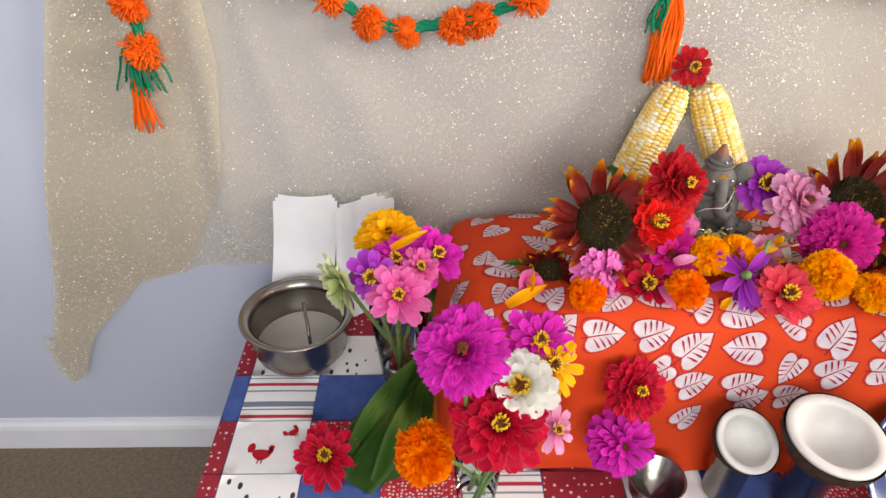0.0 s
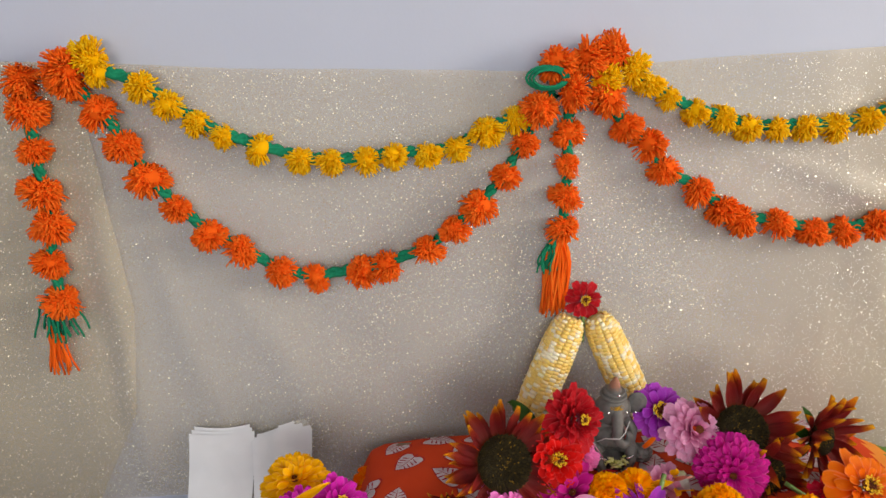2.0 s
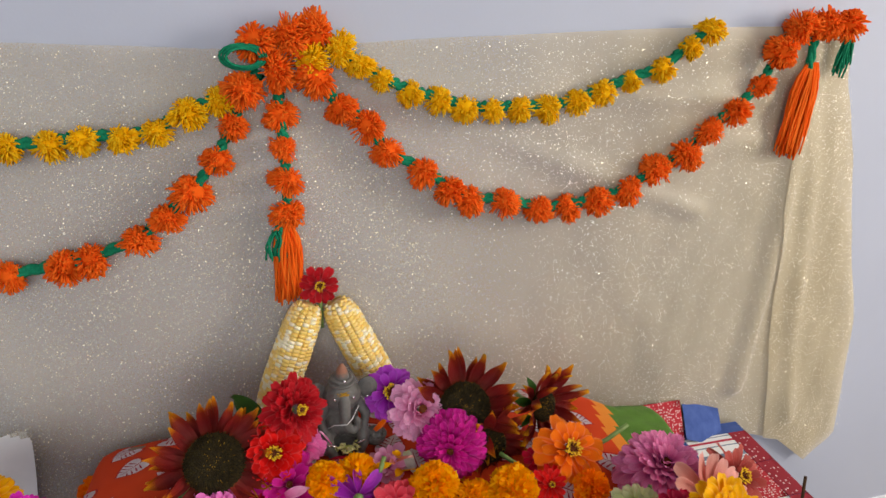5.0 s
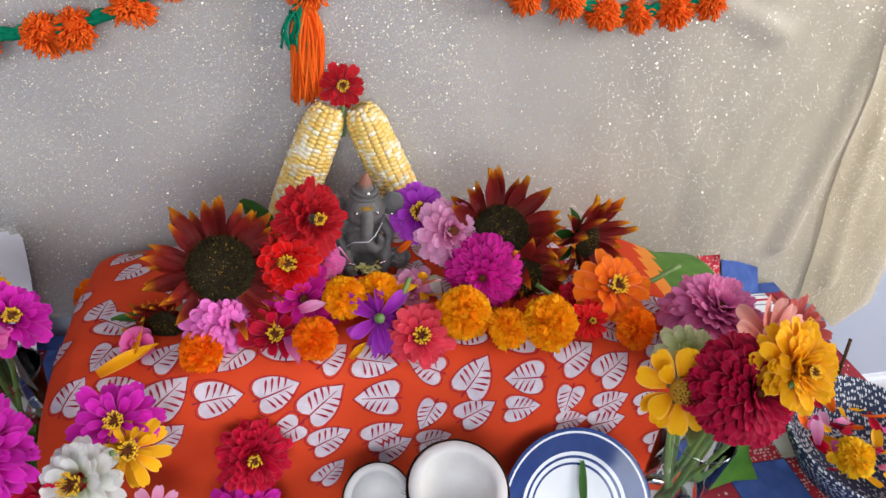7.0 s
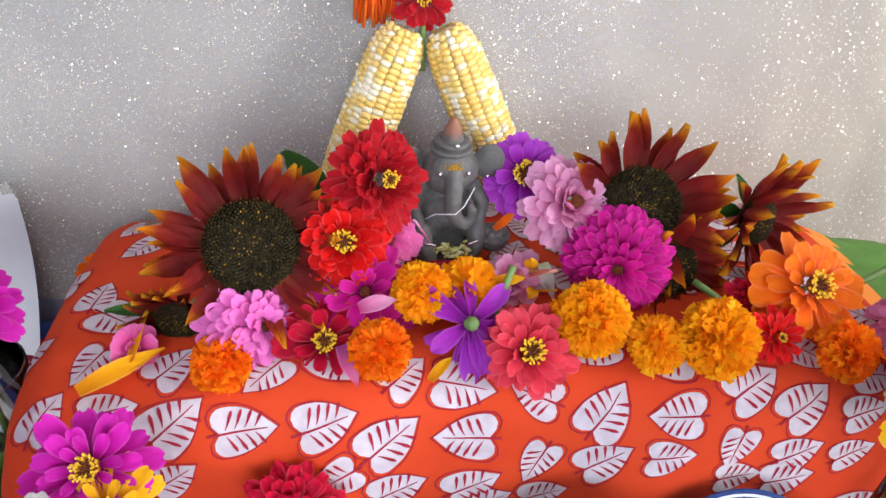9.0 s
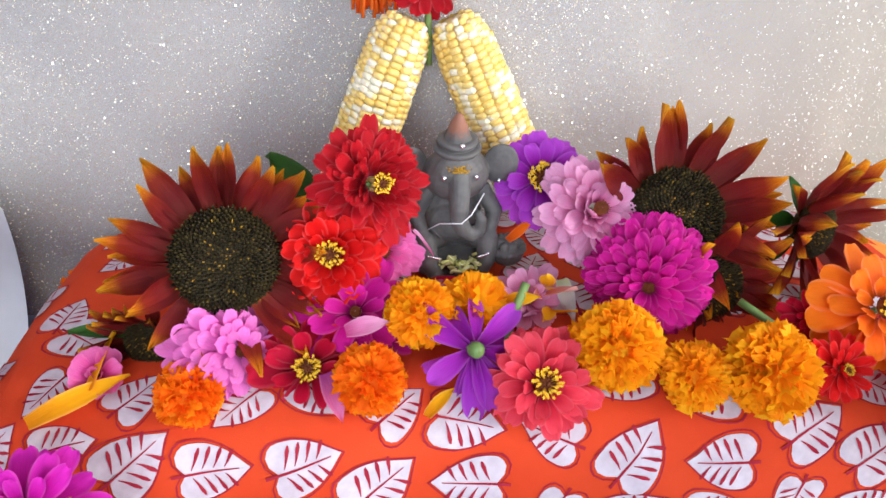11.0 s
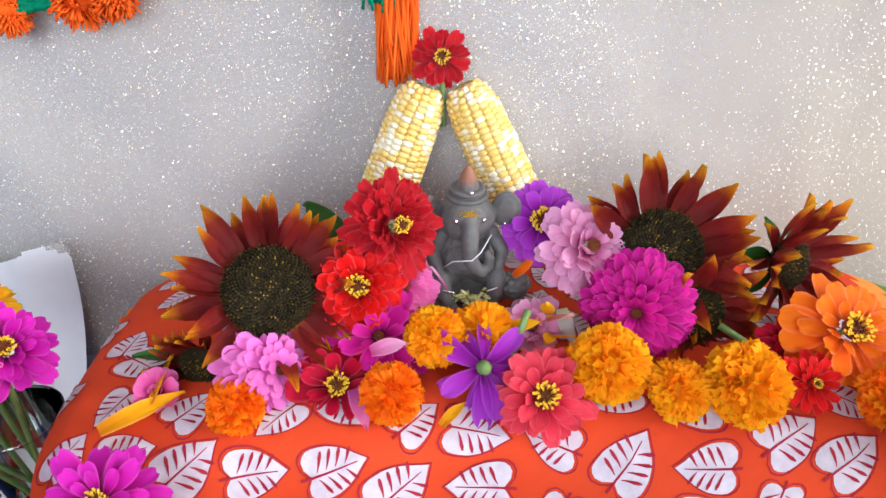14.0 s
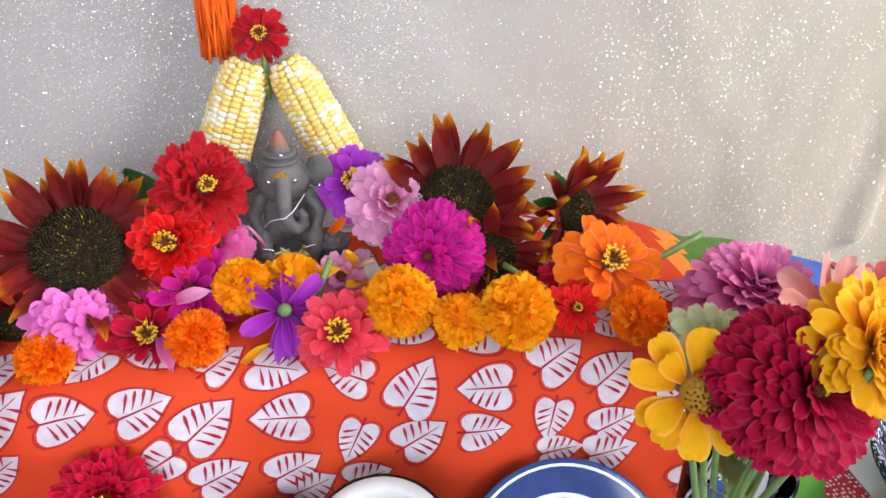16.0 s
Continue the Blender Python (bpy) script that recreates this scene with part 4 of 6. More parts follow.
kc = cluster("knot of orange and yellow pompoms with a green yarn loop", ((0.327, 1.229, 1), (0.370, 1.236, 1), (0.401, 1.242, 1), (0.351, 1.192, 1), (0.309, 1.171, 1), (0.402, 1.185, 1), (0.394, 1.208, 0), (0.431, 1.221, 0)), 31)
lp = Heap()
for q in range(3):
    lp.put(*tube([(0.300 + (0.020 + 0.004 * q) * math.cos(w) + 0.012, GY - 0.036 + 0.003 * q, 1.212 + (0.011 + 0.002 * q) * math.sin(w)) for w in [i * 0.35 for i in range(18)]], 0.002, 5))
part("loop", lp.mesh("loop", M_GREEN_YARN), kc, "looped green yarn bow")
cluster("knot of orange pompoms where the side drop hangs", ((-0.295, 1.226, 1), (-0.262, 1.238, 0)), 32)
cluster("knot of orange pompoms at the cloth corner", ((1.126, 1.227, 1), (1.151, 1.262, 1), (1.198, 1.266, 1), (1.236, 1.269, 1)), 33)

# ---------------------------------------------------------------- flowers


def petal_mesh(name, material, kind, wide, curl, cup, seed):
    """A petal one unit long along +y: spoon-shaped and notched for zinnias, lance-shaped for sunflowers."""
    g = random.Random(seed)
    rows_v = [0, 0.16, 0.34, 0.52, 0.68, 0.82, 0.93, 1.0] if kind == "lance" else [0, 0.22, 0.45, 0.64, 0.78, 0.88, 0.95, 0.99]
    NV, NU = 7, 6
    vs, uv = [], []
    twist, skew, ph = g.uniform(-0.2, 0.2), g.uniform(-0.10, 0.10), g.uniform(0, 6)
    for v in rows_v:
        if kind == "lance":
            w = 0.5 * wide * (0.30 + 0.70 * math.sin(math.pi * min(1, v * 0.62 + 0.16)) ** 1.2) * (1 - v ** 3.2) ** 0.9 + 0.002
        else:
            w = 0.5 * wide * (0.36 + 0.64 * math.sin(math.pi / 2 * min(1.0, v / 0.66)) ** 1.2) * (1 - max(0.0, (v - 0.66) / 0.36) ** 2.6) ** 0.5
        for i in range(NU + 1):
            u = 2 * i / NU - 1
            ripple = 0.055 * wide * math.sin(7 * v + 4 * u + ph) * v + 0.03 * wide * math.cos(3.1 * math.pi * u) * (1 - 0.5 * v)
            notch = 0.0 if kind == "lance" else 0.035 * max(0.0, v - 0.8) / 0.19 * math.exp(-(u / 0.34) ** 2) + 0.010 * math.sin(9 * u + ph) * max(0.0, v - 0.8) / 0.19
            vs.append((u * w + skew * v * v, v - notch, curl * v * v + cup * wide * (u * u - 0.3) * (0.4 + 0.6 * v) + twist * u * w * v * 2 + ripple))
            uv.append((i / NU, v))
    fs = [(j * (NU + 1) + i, j * (NU + 1) + i + 1, (j + 1) * (NU + 1) + i + 1, (j + 1) * (NU + 1) + i) for j in range(NV) for i in range(NU)]
    return mesh_of(name, vs, fs, material, True, uv)


def stem_part(parent, length, r=0.0026, bend=0.02):
    heap = Heap()
    heap.put(*tube([(bend * (i / 6) ** 2, 0, -0.004 - length * i / 6) for i in range(7)], r, 6))
    return part("stem", heap.mesh("stem", M_STEM), parent, "green stem")


def eye_parts(parent, r, z, seed, ring=True, dark=M_DARK_EYE):
    """The flower's eye: a dark cone of bracts and a ring of little yellow star florets."""
    g = random.Random(seed)
    heap = Heap()
    heap.put(*lathe([(r * 0.8, 0), (r * 0.75, r * 0.3), (r * 0.5, r * 0.5), (0.0005, r * 0.52)], 14))
    for k in range(40):
        w, q = k * 2.4, 0.75 * r * math.sqrt(k / 40)
        c = Vector((q * math.cos(w), q * math.sin(w), r * 0.55))
        heap.put(*tube([c, c + Vector((q * 0.2 * math.cos(w), q * 0.2 * math.sin(w), r * g.uniform(0.1, 0.28)))], [r * 0.07, r * 0.02], 4))
    eye = part("flower_eye", heap.mesh("flower_eye", dark), parent, "dark flower eye", Matrix.Translation((0, 0, z)))
    if ring:
        fl = Heap()
        for k in range(46):
            w, q = 2.4 * k + g.uniform(-0.1, 0.1), r * g.uniform(0.32, 0.85)
            c = Vector((q * math.cos(w), q * math.sin(w), r * 0.45))
            tip = c + Vector((0.3 * r * math.cos(w), 0.3 * r * math.sin(w), r * g.uniform(0.25, 0.5)))
            fl.put(*tube([c, tip], r * 0.05, 4))
            for p in range(5):
                a = 6.283 * p / 5 + k
                d = Vector((math.cos(a), math.sin(a), 0.3)) * r * 0.15
                s = Vector((-math.sin(a), math.cos(a), 0)) * r * 0.045
                fl.put([tip, tip + d * 0.5 + s, tip + d, tip + d * 0.5 - s], [(0, 1, 2, 3)])
        part("floret_ring", fl.mesh("floret_ring", M_FLORET), eye, "ring of tiny yellow florets", kind="stuff")


FLOWER_SEED = [40]
PETALS = {}


def zinnia(label, loc, face, R, mat, rows=3, n=14, lo=-8, hi=55, eye=0.22, wide=0.46, stem=0.03, ring=True, short=0.56, drop_stem=0.0, eye_mat=M_DARK_EYE, group="cut flowers on the altar"):
    FLOWER_SEED[0] += 1
    g = random.Random(FLOWER_SEED[0])
    ob = thing("zinnia", label, "flower", group=group, m=facing(loc, face, g.uniform(0, 6)))
    key = (mat.name, wide)
    if key not in PETALS:
        PETALS[key] = [petal_mesh("petal", mat, "spoon", wide, c, 0.07, k + 3) for k, c in enumerate((-0.10, -0.22, -0.05, 0.08, -0.15, 0.16))]
    er = eye * R
    for i in range(rows):
        f = i / max(1, rows - 1)
        cnt = max(6, round(n * (1 - 0.42 * f)))
        L = R * (1 - short * f) - er * 0.5 * (1 - f)
        el = lo + (hi - lo) * f ** 0.9
        for k in range(cnt):
            az = 2 * math.pi * (k + 0.5 * (i % 2)) / cnt + g.uniform(-0.09, 0.09)
            s = L * g.uniform(0.84, 1.10)
            m = (Matrix.Rotation(az, 4, "Z") @ Matrix.Translation((0, er * (0.85 - 0.1 * f), R * 0.10 * f)) @ Matrix.Rotation(radians(el + g.uniform(-12, 12)), 4, "X")
                 @ Matrix.Rotation(g.uniform(-0.32, 0.32), 4, "Y") @ Matrix.Diagonal((s, s, s, 1)))
            part("petal", PETALS[key][g.randrange(6)], ob, m=m)
    eye_parts(ob, er * 0.95, R * (0.03 + 0.07 * (rows - 1)), FLOWER_SEED[0], ring, eye_mat)
    if stem:
        stem_part(ob, stem)
    if drop_stem:
        h = Heap()
        inv = ob.matrix_basis.inverted()
        h.put(*tube([inv @ (Vector(loc) + Vector((0.0003 * i, 0.004 - 0.002 * i, -drop_stem * i / 5))) for i in range(6)], 0.0032, 7))
        part("stem", h.mesh("stem", M_STEM), ob, "green stem")
    return ob


def wilted_zinnia(label, loc, face, R):
    """A limp flower seen from its back: a green calyx with loose petals in uneven bundles."""
    FLOWER_SEED[0] += 1
    g = random.Random(FLOWER_SEED[0])
    ob = thing("zinnia", label, "flower", group="cut flowers on the altar", m=facing(loc, face))
    meshes = [petal_mesh("petal", P_PURPLE, "spoon", 0.42, c, 0.3, 60 + k) for k, c in enumerate((-0.35, -0.1, -0.5, 0.1))]
    for k in range(17):
        az = radians((20, 95, 150, 175, 195, 230, 262, 290, 40, 160, 185, 210, 245, 335, 110, 172, 200)[k] + g.uniform(-8, 8))
        s = R * g.uniform(0.75, 1.05)
        part("petal", meshes[k % 4], ob, m=Matrix.Rotation(az, 4, "Z") @ Matrix.Translation((0, R * 0.10, -R * 0.1)) @ Matrix.Rotation(radians(g.uniform(-30, 18)), 4, "X")
             @ Matrix.Rotation(g.uniform(-0.8, 0.8), 4, "Y") @ Matrix.Diagonal((s, s, s, 1)))
    cal = Heap()
    cal.put(*lathe([(R * 0.12, -R * 0.14), (R * 0.13, R * 0.02), (R * 0.08, R * 0.09), (0.0004, R * 0.10)], 12))
    part("calyx", cal.mesh("calyx", M_STEM), ob, "green calyx")
    return ob


def dome_zinnia(label, loc, face, R, mat, rows=7, n=22, wide=0.44, eye=0.14, stem=0.03, hi=62, group="cut flowers on the altar"):
    """A full double flower whose petals lie over one another like tiles on a dome."""
    FLOWER_SEED[0] += 1
    g = random.Random(FLOWER_SEED[0])
    ob = thing("zinnia", label, "flower", group=group, m=facing(loc, face, g.uniform(0, 6)))
    key = (mat.name, wide, "dome")
    if key not in PETALS:
        PETALS[key] = [petal_mesh("petal", mat, "spoon", wide, c, 0.10, k + 9) for k, c in enumerate((-0.28, -0.36, -0.22, -0.32))]
    for i in range(rows):
        f = i / (rows - 1)
        cnt = max(7, round(n * math.cos(f * 1.15)))
        L = R * (0.62 - 0.22 * f)
        r0, z0 = R * (0.46 * math.cos(f * 1.45)), R * 0.42 * math.sin(f * 1.4)
        el = -16 + (hi + 16) * f
        for k in range(cnt):
            az = 2 * math.pi * (k + 0.5 * (i % 2)) / cnt + g.uniform(-0.07, 0.07)
            s = L * g.uniform(0.86, 1.10)
            m = (Matrix.Rotation(az, 4, "Z") @ Matrix.Translation((0, r0, z0)) @ Matrix.Rotation(radians(el + g.uniform(-9, 9)), 4, "X")
                 @ Matrix.Rotation(g.uniform(-0.22, 0.22), 4, "Y") @ Matrix.Diagonal((s, s, s, 1)))
            part("petal", PETALS[key][g.randrange(4)], ob, m=m)
    core = Heap()
    core.put(*ball((0, 0, R * 0.05), (R * 0.46, R * 0.46, R * 0.36)))
    part("flower_heart", core.mesh("flower_heart", mat), ob)
    eye_parts(ob, eye * R, R * 0.42, FLOWER_SEED[0], False)
    if stem:
        stem_part(ob, stem)
    return ob


def marigold(label, loc, face, R, mat, n=150, stem=0.0, flat=0.8, group="cut flowers on the altar"):
    """A pompon of broad ruffled petals round a full heart."""
    FLOWER_SEED[0] += 1
    g = random.Random(FLOWER_SEED[0])
    R *= 0.92
    ob = thing("marigold", label, "flower", group=group, m=facing(loc, face, g.uniform(0, 6)))
    heap = Heap()
    for k in range(n):
        f = (k + 0.5) / n
        th = math.acos(1 - 1.25 * f)
        w = k * 2.39996
        d = Vector((math.sin(th) * math.cos(w), math.sin(th) * math.sin(w), math.cos(th) * flat)) * R
        out = (d.normalized() + Vector((g.gauss(0, 0.16), g.gauss(0, 0.16), g.gauss(0, 0.16)))).normalized()
        side = out.cross(Vector((0, 0, 1)) + Vector((g.gauss(0, 0.5), g.gauss(0, 0.5), g.gauss(0, 0.5)))).normalized()
        up = side.cross(out)
        base = d * g.uniform(0.40, 0.52)
        L, W = R * g.uniform(0.40, 0.60), R * g.uniform(0.17, 0.27)
        vs = []
        ph, ww = g.uniform(0, 6), g.uniform(-0.2, 0.7)
        for j in range(4):
            v = j / 3
            for i in range(7):
                u = i / 3 - 1
                wav = 0.075 * R * math.sin(6.5 * u + ph) * v ** 1.3 - R * 0.34 * v * v * ww
                vs.append(base + out * L * (v - (0.16 * abs(math.sin(4.2 * u + ph)) if j == 3 else 0)) + side * u * W * (0.35 + 0.65 * v) + up * wav)
        heap.put(vs, [(j * 7 + i, j * 7 + i + 1, j * 7 + i + 8, j * 7 + i + 7) for j in range(3) for i in range(6)])
    heap.put(*ball((0, 0, 0), (R * 0.62, R * 0.62, R * 0.5)))
    part("ruffled_petals", heap.mesh("ruffled_petals", mat), ob, kind="stuff")
    cal = Heap()
    cal.put(*lathe([(0.001, -R * 0.75), (R * 0.2, -R * 0.7), (R * 0.34, -R * 0.35), (R * 0.42, -R * 0.05)], 12))
    part("calyx", cal.mesh("calyx", M_STEM), ob, "green calyx")
    if stem:
        stem_part(ob, stem)
    return ob


SUN_PETALS = [petal_mesh("ray_petal", P_SUN, "lance", 0.39, c, 0.30, k + 20) for k, c in enumerate((0.10, -0.10, 0.25, -0.22, 0.34, 0.0))]


def sunflower(label, loc, face, disc, reach, n=24, keep=None, spin=0.0, lift=8, sepals=0):
    """keep(angle) tells which rays stand, by their angle from the flower's own up."""
    FLOWER_SEED[0] += 1
    g = random.Random(FLOWER_SEED[0])
    ob = thing("sunflower", label, "sunflower", group="sunflowers on the altar", m=facing(loc, face, spin))
    core = Heap()
    core.put(*lathe([(disc * 0.7, -disc * 0.45), (disc, -disc * 0.12), (disc * 1.0, disc * 0.08), (disc * 0.8, disc * 0.26), (disc * 0.45, disc * 0.30), (disc * 0.2, disc * 0.25), (0.0004, disc * 0.24)], 32))
    base = part("disc_base", core.mesh("disc_base", M_SEED), ob)
    seeds, gold = Heap(), Heap()
    for k in range(620):
        q = disc * math.sqrt((k + 0.5) / 620)
        w = k * 2.39996
        z = float(np.interp(q / disc, [0, 0.2, 0.45, 0.8, 1.0], [0.24, 0.25, 0.30, 0.26, 0.05])) * disc
        c = Vector((q * math.cos(w), q * math.sin(w), z - disc * 0.02))
        lean = Vector((q * math.cos(w) * 0.35, q * math.sin(w) * 0.35, disc * 0.5)).normalized()
        h = disc * g.uniform(0.08, 0.15)
        yellow = g.random() < 0.40 * math.exp(-(q / disc / 0.36) ** 2) + 0.02
        (gold if yellow else seeds).put(*tube([c, c + lean * h * 0.7, c + lean * h], [disc * (0.022 if yellow else 0.034), disc * (0.018 if yellow else 0.030), disc * 0.006], 4))
    part("seed_head", seeds.mesh("seed_head", M_SEED), base, "dark brown seed head", kind="stuff")
    part("pollen", gold.mesh("pollen", M_POLLEN), base, "dull gold pollen florets", kind="stuff")
    for layer in range(2):
        for k in range(n):
            az = 2 * math.pi * (k + 0.5 * layer) / n + g.uniform(-0.10, 0.10)
            if keep and not keep(math.degrees(az) % 360):
                continue
            s = (reach - disc * 0.85) * g.uniform(0.82, 1.10) * (1 - 0.1 * layer)
            m = (Matrix.Rotation(-az, 4, "Z") @ Matrix.Translation((0, disc * 0.86, -disc * 0.10 * (layer + 1))) @ Matrix.Rotation(radians(lift + g.uniform(-16, 20) - 8 * layer), 4, "X")
                 @ Matrix.Rotation(g.uniform(-0.5, 0.5), 4, "Y") @ Matrix.Diagonal((s * 0.92, s, s, 1)))
            part("ray_petal", SUN_PETALS[g.randrange(6)], ob, m=m)
    for k in range(sepals):
        az = 2 * math.pi * k / sepals
        s = disc * 1.3
        part("sepal", LEAF_MESH, ob, "green sepal", Matrix.Rotation(az, 4, "Z") @ Matrix.Translation((0, disc * 0.6, -disc * 0.5)) @ Matrix.Rotation(radians(-10), 4, "X") @ Matrix.Diagonal((s, s, s, 1)))
    stem_part(ob, 0.07, 0.004)
    return ob


LEAF_MESH = petal_mesh("sepal", M_LEAF, "lance", 0.55, -0.15, 0.2, 77)


def leaf(label, loc, direction, length, wide=0.6, mat=None, roll=0.0, category="leaf"):
    """A single leaf that lies along direction."""
    me = petal_mesh("leaf", mat or M_LEAF, "lance", wide, -0.12, 0.18, int(length * 9000) % 97)
    d = Vector(direction).normalized()
    q = d.to_track_quat("Y", "Z").to_matrix().to_4x4()
    return thing("leaf", label, category, m=Matrix.Translation(loc) @ q @ Matrix.Rotation(radians(roll), 4, "Y") @ Matrix.Scale(length, 4), data=me)


ON = "on the orange altar cloth"
# sunflowers
sunflower("large rust-red sunflower with yellow tips and a dark disc", (0.243, 0.779, 0.752), (0.22, -0.74, 0.60), 0.036, 0.083, 18, spin=0.1, lift=8)
sunflower("rust-red sunflower with curling yellow-tipped rays and dark disc", (0.579, 0.814, 0.755), (-0.06, -0.80, 0.58), 0.036, 0.090, 17, keep=lambda a: not 190 < a < 292, lift=16)
sunflower("rust-red sunflower turned sideways with green sepals", (0.705, 0.820, 0.733), (0.42, -0.80, 0.36), 0.023, 0.074, 13, lift=30, sepals=6)
sunflower("small rust-red sunflower half hidden behind a magenta zinnia", (0.610, 0.780, 0.710), (0.25, -0.85, 0.42), 0.024, 0.066, 13, lift=18)
sunflower("small wilted dark sunflower under a large one", (0.178, 0.768, 0.684), (-0.15, -0.80, 0.20), 0.018, 0.050, 16, lift=38)
# zinnias round the idol
zinnia("dark red zinnia with a yellow eye " + ON, (0.344, 0.825, 0.782), (0.38, -0.74, 0.48), 0.044, P_DKRED, rows=7, n=24, hi=62, eye=0.17, wide=0.34)
zinnia("bright red zinnia with yellow florets " + ON, (0.315, 0.790, 0.744), (0.0, -0.74, 0.66), 0.038, P_RED, rows=5, n=15, hi=56, wide=0.56, eye=0.24, short=0.5)
zinnia("red zinnia above the corn cobs on the backdrop", (0.396, 0.988, 0.877), (0.02, -0.9, 0.35), 0.029, P_DKRED, rows=3, n=11, hi=40, wide=0.55, eye=0.26, stem=0, drop_stem=0.07)
zinnia("violet zinnia with a ringed dark eye " + ON, (0.482, 0.868, 0.756), (0.0, -0.76, 0.62), 0.037, P_PURPLE, rows=3, n=15, hi=30, wide=0.56, eye=0.30, short=0.3)
zinnia("light pink double zinnia " + ON, (0.516, 0.824, 0.754), (0.05, -0.74, 0.66), 0.044, P_PINK, rows=6, n=17, hi=66, eye=0.17, ring=False, wide=0.46, lo=-14)
dome_zinnia("full magenta dome zinnia " + ON, (0.550, 0.774, 0.726), (-0.36, -0.84, 0.34), 0.047, P_FUCHSIA, rows=9, n=26, wide=0.42)
zinnia("coral zinnia with a ringed dark eye " + ON, (0.458, 0.704, 0.695), (0.0, -0.62, 0.78), 0.040, P_CORAL, rows=4, n=17, hi=45, eye=0.25, short=0.45)
zinnia("crimson zinnia with yellow florets " + ON, (0.297, 0.734, 0.688), (0.05, -0.66, 0.74), 0.037, P_CRIMSON, rows=3, n=12, hi=32, wide=0.58, eye=0.25, short=0.35)
dome_zinnia("full orchid pink zinnia lying sideways " + ON, (0.240, 0.750, 0.695), (0.62, -0.58, 0.44), 0.043, P_ORCHID, rows=8, n=21, wide=0.58, hi=42)
zinnia("hot pink zinnia behind red ones", (0.348, 0.812, 0.730), (0.35, -0.75, 0.4), 0.034, P_HOTPINK, rows=4, n=16, ring=False)
zinnia("purple-pink zinnia with broad petals " + ON, (0.331, 0.764, 0.711), (0.0, -0.6, 0.75), 0.045, P_FUCHSIA, rows=3, n=12, lo=-2, hi=45, wide=0.5, eye=0.12, ring=False)
wilted_zinnia("wilted violet zinnia lying face down with limp petals", (0.414, 0.722, 0.712), (0.25, -0.72, 0.55), 0.045)
zinnia("orange zinnia with a ringed brown eye " + ON, (0.705, 0.728, 0.730), (-0.02, -0.62, 0.75), 0.045, P_ORANGE, rows=3, n=14, hi=35, wide=0.55, eye=0.26)
zinnia("small dark red zinnia beside an orange one", (0.670, 0.742, 0.708), (-0.2, -0.7, 0.6), 0.023, P_CRIMSON, rows=4, n=12, hi=60, eye=0.15)
zinnia("small bright red zinnia " + ON, (0.664, 0.694, 0.708), (0, -0.68, 0.72), 0.025, P_RED, rows=4, n=13, hi=60, eye=0.16, wide=0.4)
zinnia("faded pink zinnia behind the marigolds", (0.462, 0.784, 0.698), (0.1, -0.5, 0.75), 0.037, P_PINK, rows=3, n=13, eye=0.14, ring=False, lo=-20)
# marigolds
marigold("orange marigold " + ON, (0.219, 0.716, 0.688), (0.0, -0.68, 0.72), 0.0265, MG_ORANGE)
marigold("deep orange marigold " + ON, (0.341, 0.714, 0.696), (0.0, -0.68, 0.72), 0.0285, MG_ORANGE)
marigold("golden marigold " + ON, (0.377, 0.755, 0.717), (0.0, -0.72, 0.68), 0.029, MG_GOLD)
marigold("loose golden marigold petals " + ON, (0.418, 0.768, 0.706), (0.0, -0.6, 0.78), 0.033, MG_GOLD, 80)
marigold("large golden marigold " + ON, (0.512, 0.720, 0.712), (-0.1, -0.68, 0.72), 0.036, MG_GOLD, 190)
marigold("golden marigold " + ON, (0.562, 0.697, 0.703), (0.0, -0.68, 0.72), 0.0275, MG_GOLD)
marigold("large golden marigold " + ON, (0.612, 0.694, 0.711), (0.0, -0.68, 0.72), 0.037, MG_GOLD, 190)
marigold("orange marigold " + ON, (0.712, 0.672, 0.712), (0.0, -0.68, 0.72), 0.028, MG_ORANGE)
# loose petals, leaves and a bare stem
for lab, loc, d, L, w, mt, rl in (("long yellow sunflower petal " + ON, (0.118, 0.702, 0.682), (0.75, 0.5, 0.12), 0.066, 0.26, P_YELLOW, 20), ("yellow petal " + ON, (0.150, 0.725, 0.685), (0.1, 0.8, 0.25), 0.05, 0.28, P_YELLOW, -30),
                                  ("yellow petal beside a marigold", (0.378, 0.690, 0.684), (0.4, 0.5, 0.1), 0.03, 0.35, P_YELLOW, 0)):
    leaf(lab, loc, d, L, w, mt, rl, "petal")
leaf("dark green leaf behind the red zinnia", (0.300, 0.850, 0.745), (-0.4, 0.25, 0.5), 0.055, 0.7)
leaf("long green leaf under a sunflower", (0.175, 0.775, 0.690), (-0.9, 0.05, 0.08), 0.055, 0.35)
zinnia("pink cupped petals fallen " + ON, (0.150, 0.742, 0.680), (0.2, -0.5, 0.8), 0.021, P_HOTPINK, rows=2, n=7, lo=35, hi=75, wide=0.9, eye=0.1, stem=0, ring=False)
leaf("pale mauve petal " + ON, (0.325, 0.735, 0.722), (0.8, 0.1, 0.25), 0.03, 0.5, P_PINK, 25, "petal")
leaf("mauve petal hanging from a crimson zinnia", (0.310, 0.722, 0.695), (0.25, -0.6, -0.2), 0.036, 0.42, P_LILAC, 0, "petal")
leaf("pale lilac petal beside the idol", (0.490, 0.792, 0.712), (0.1, -0.4, -0.4), 0.034, 0.5, P_WHITE, 0, "petal")
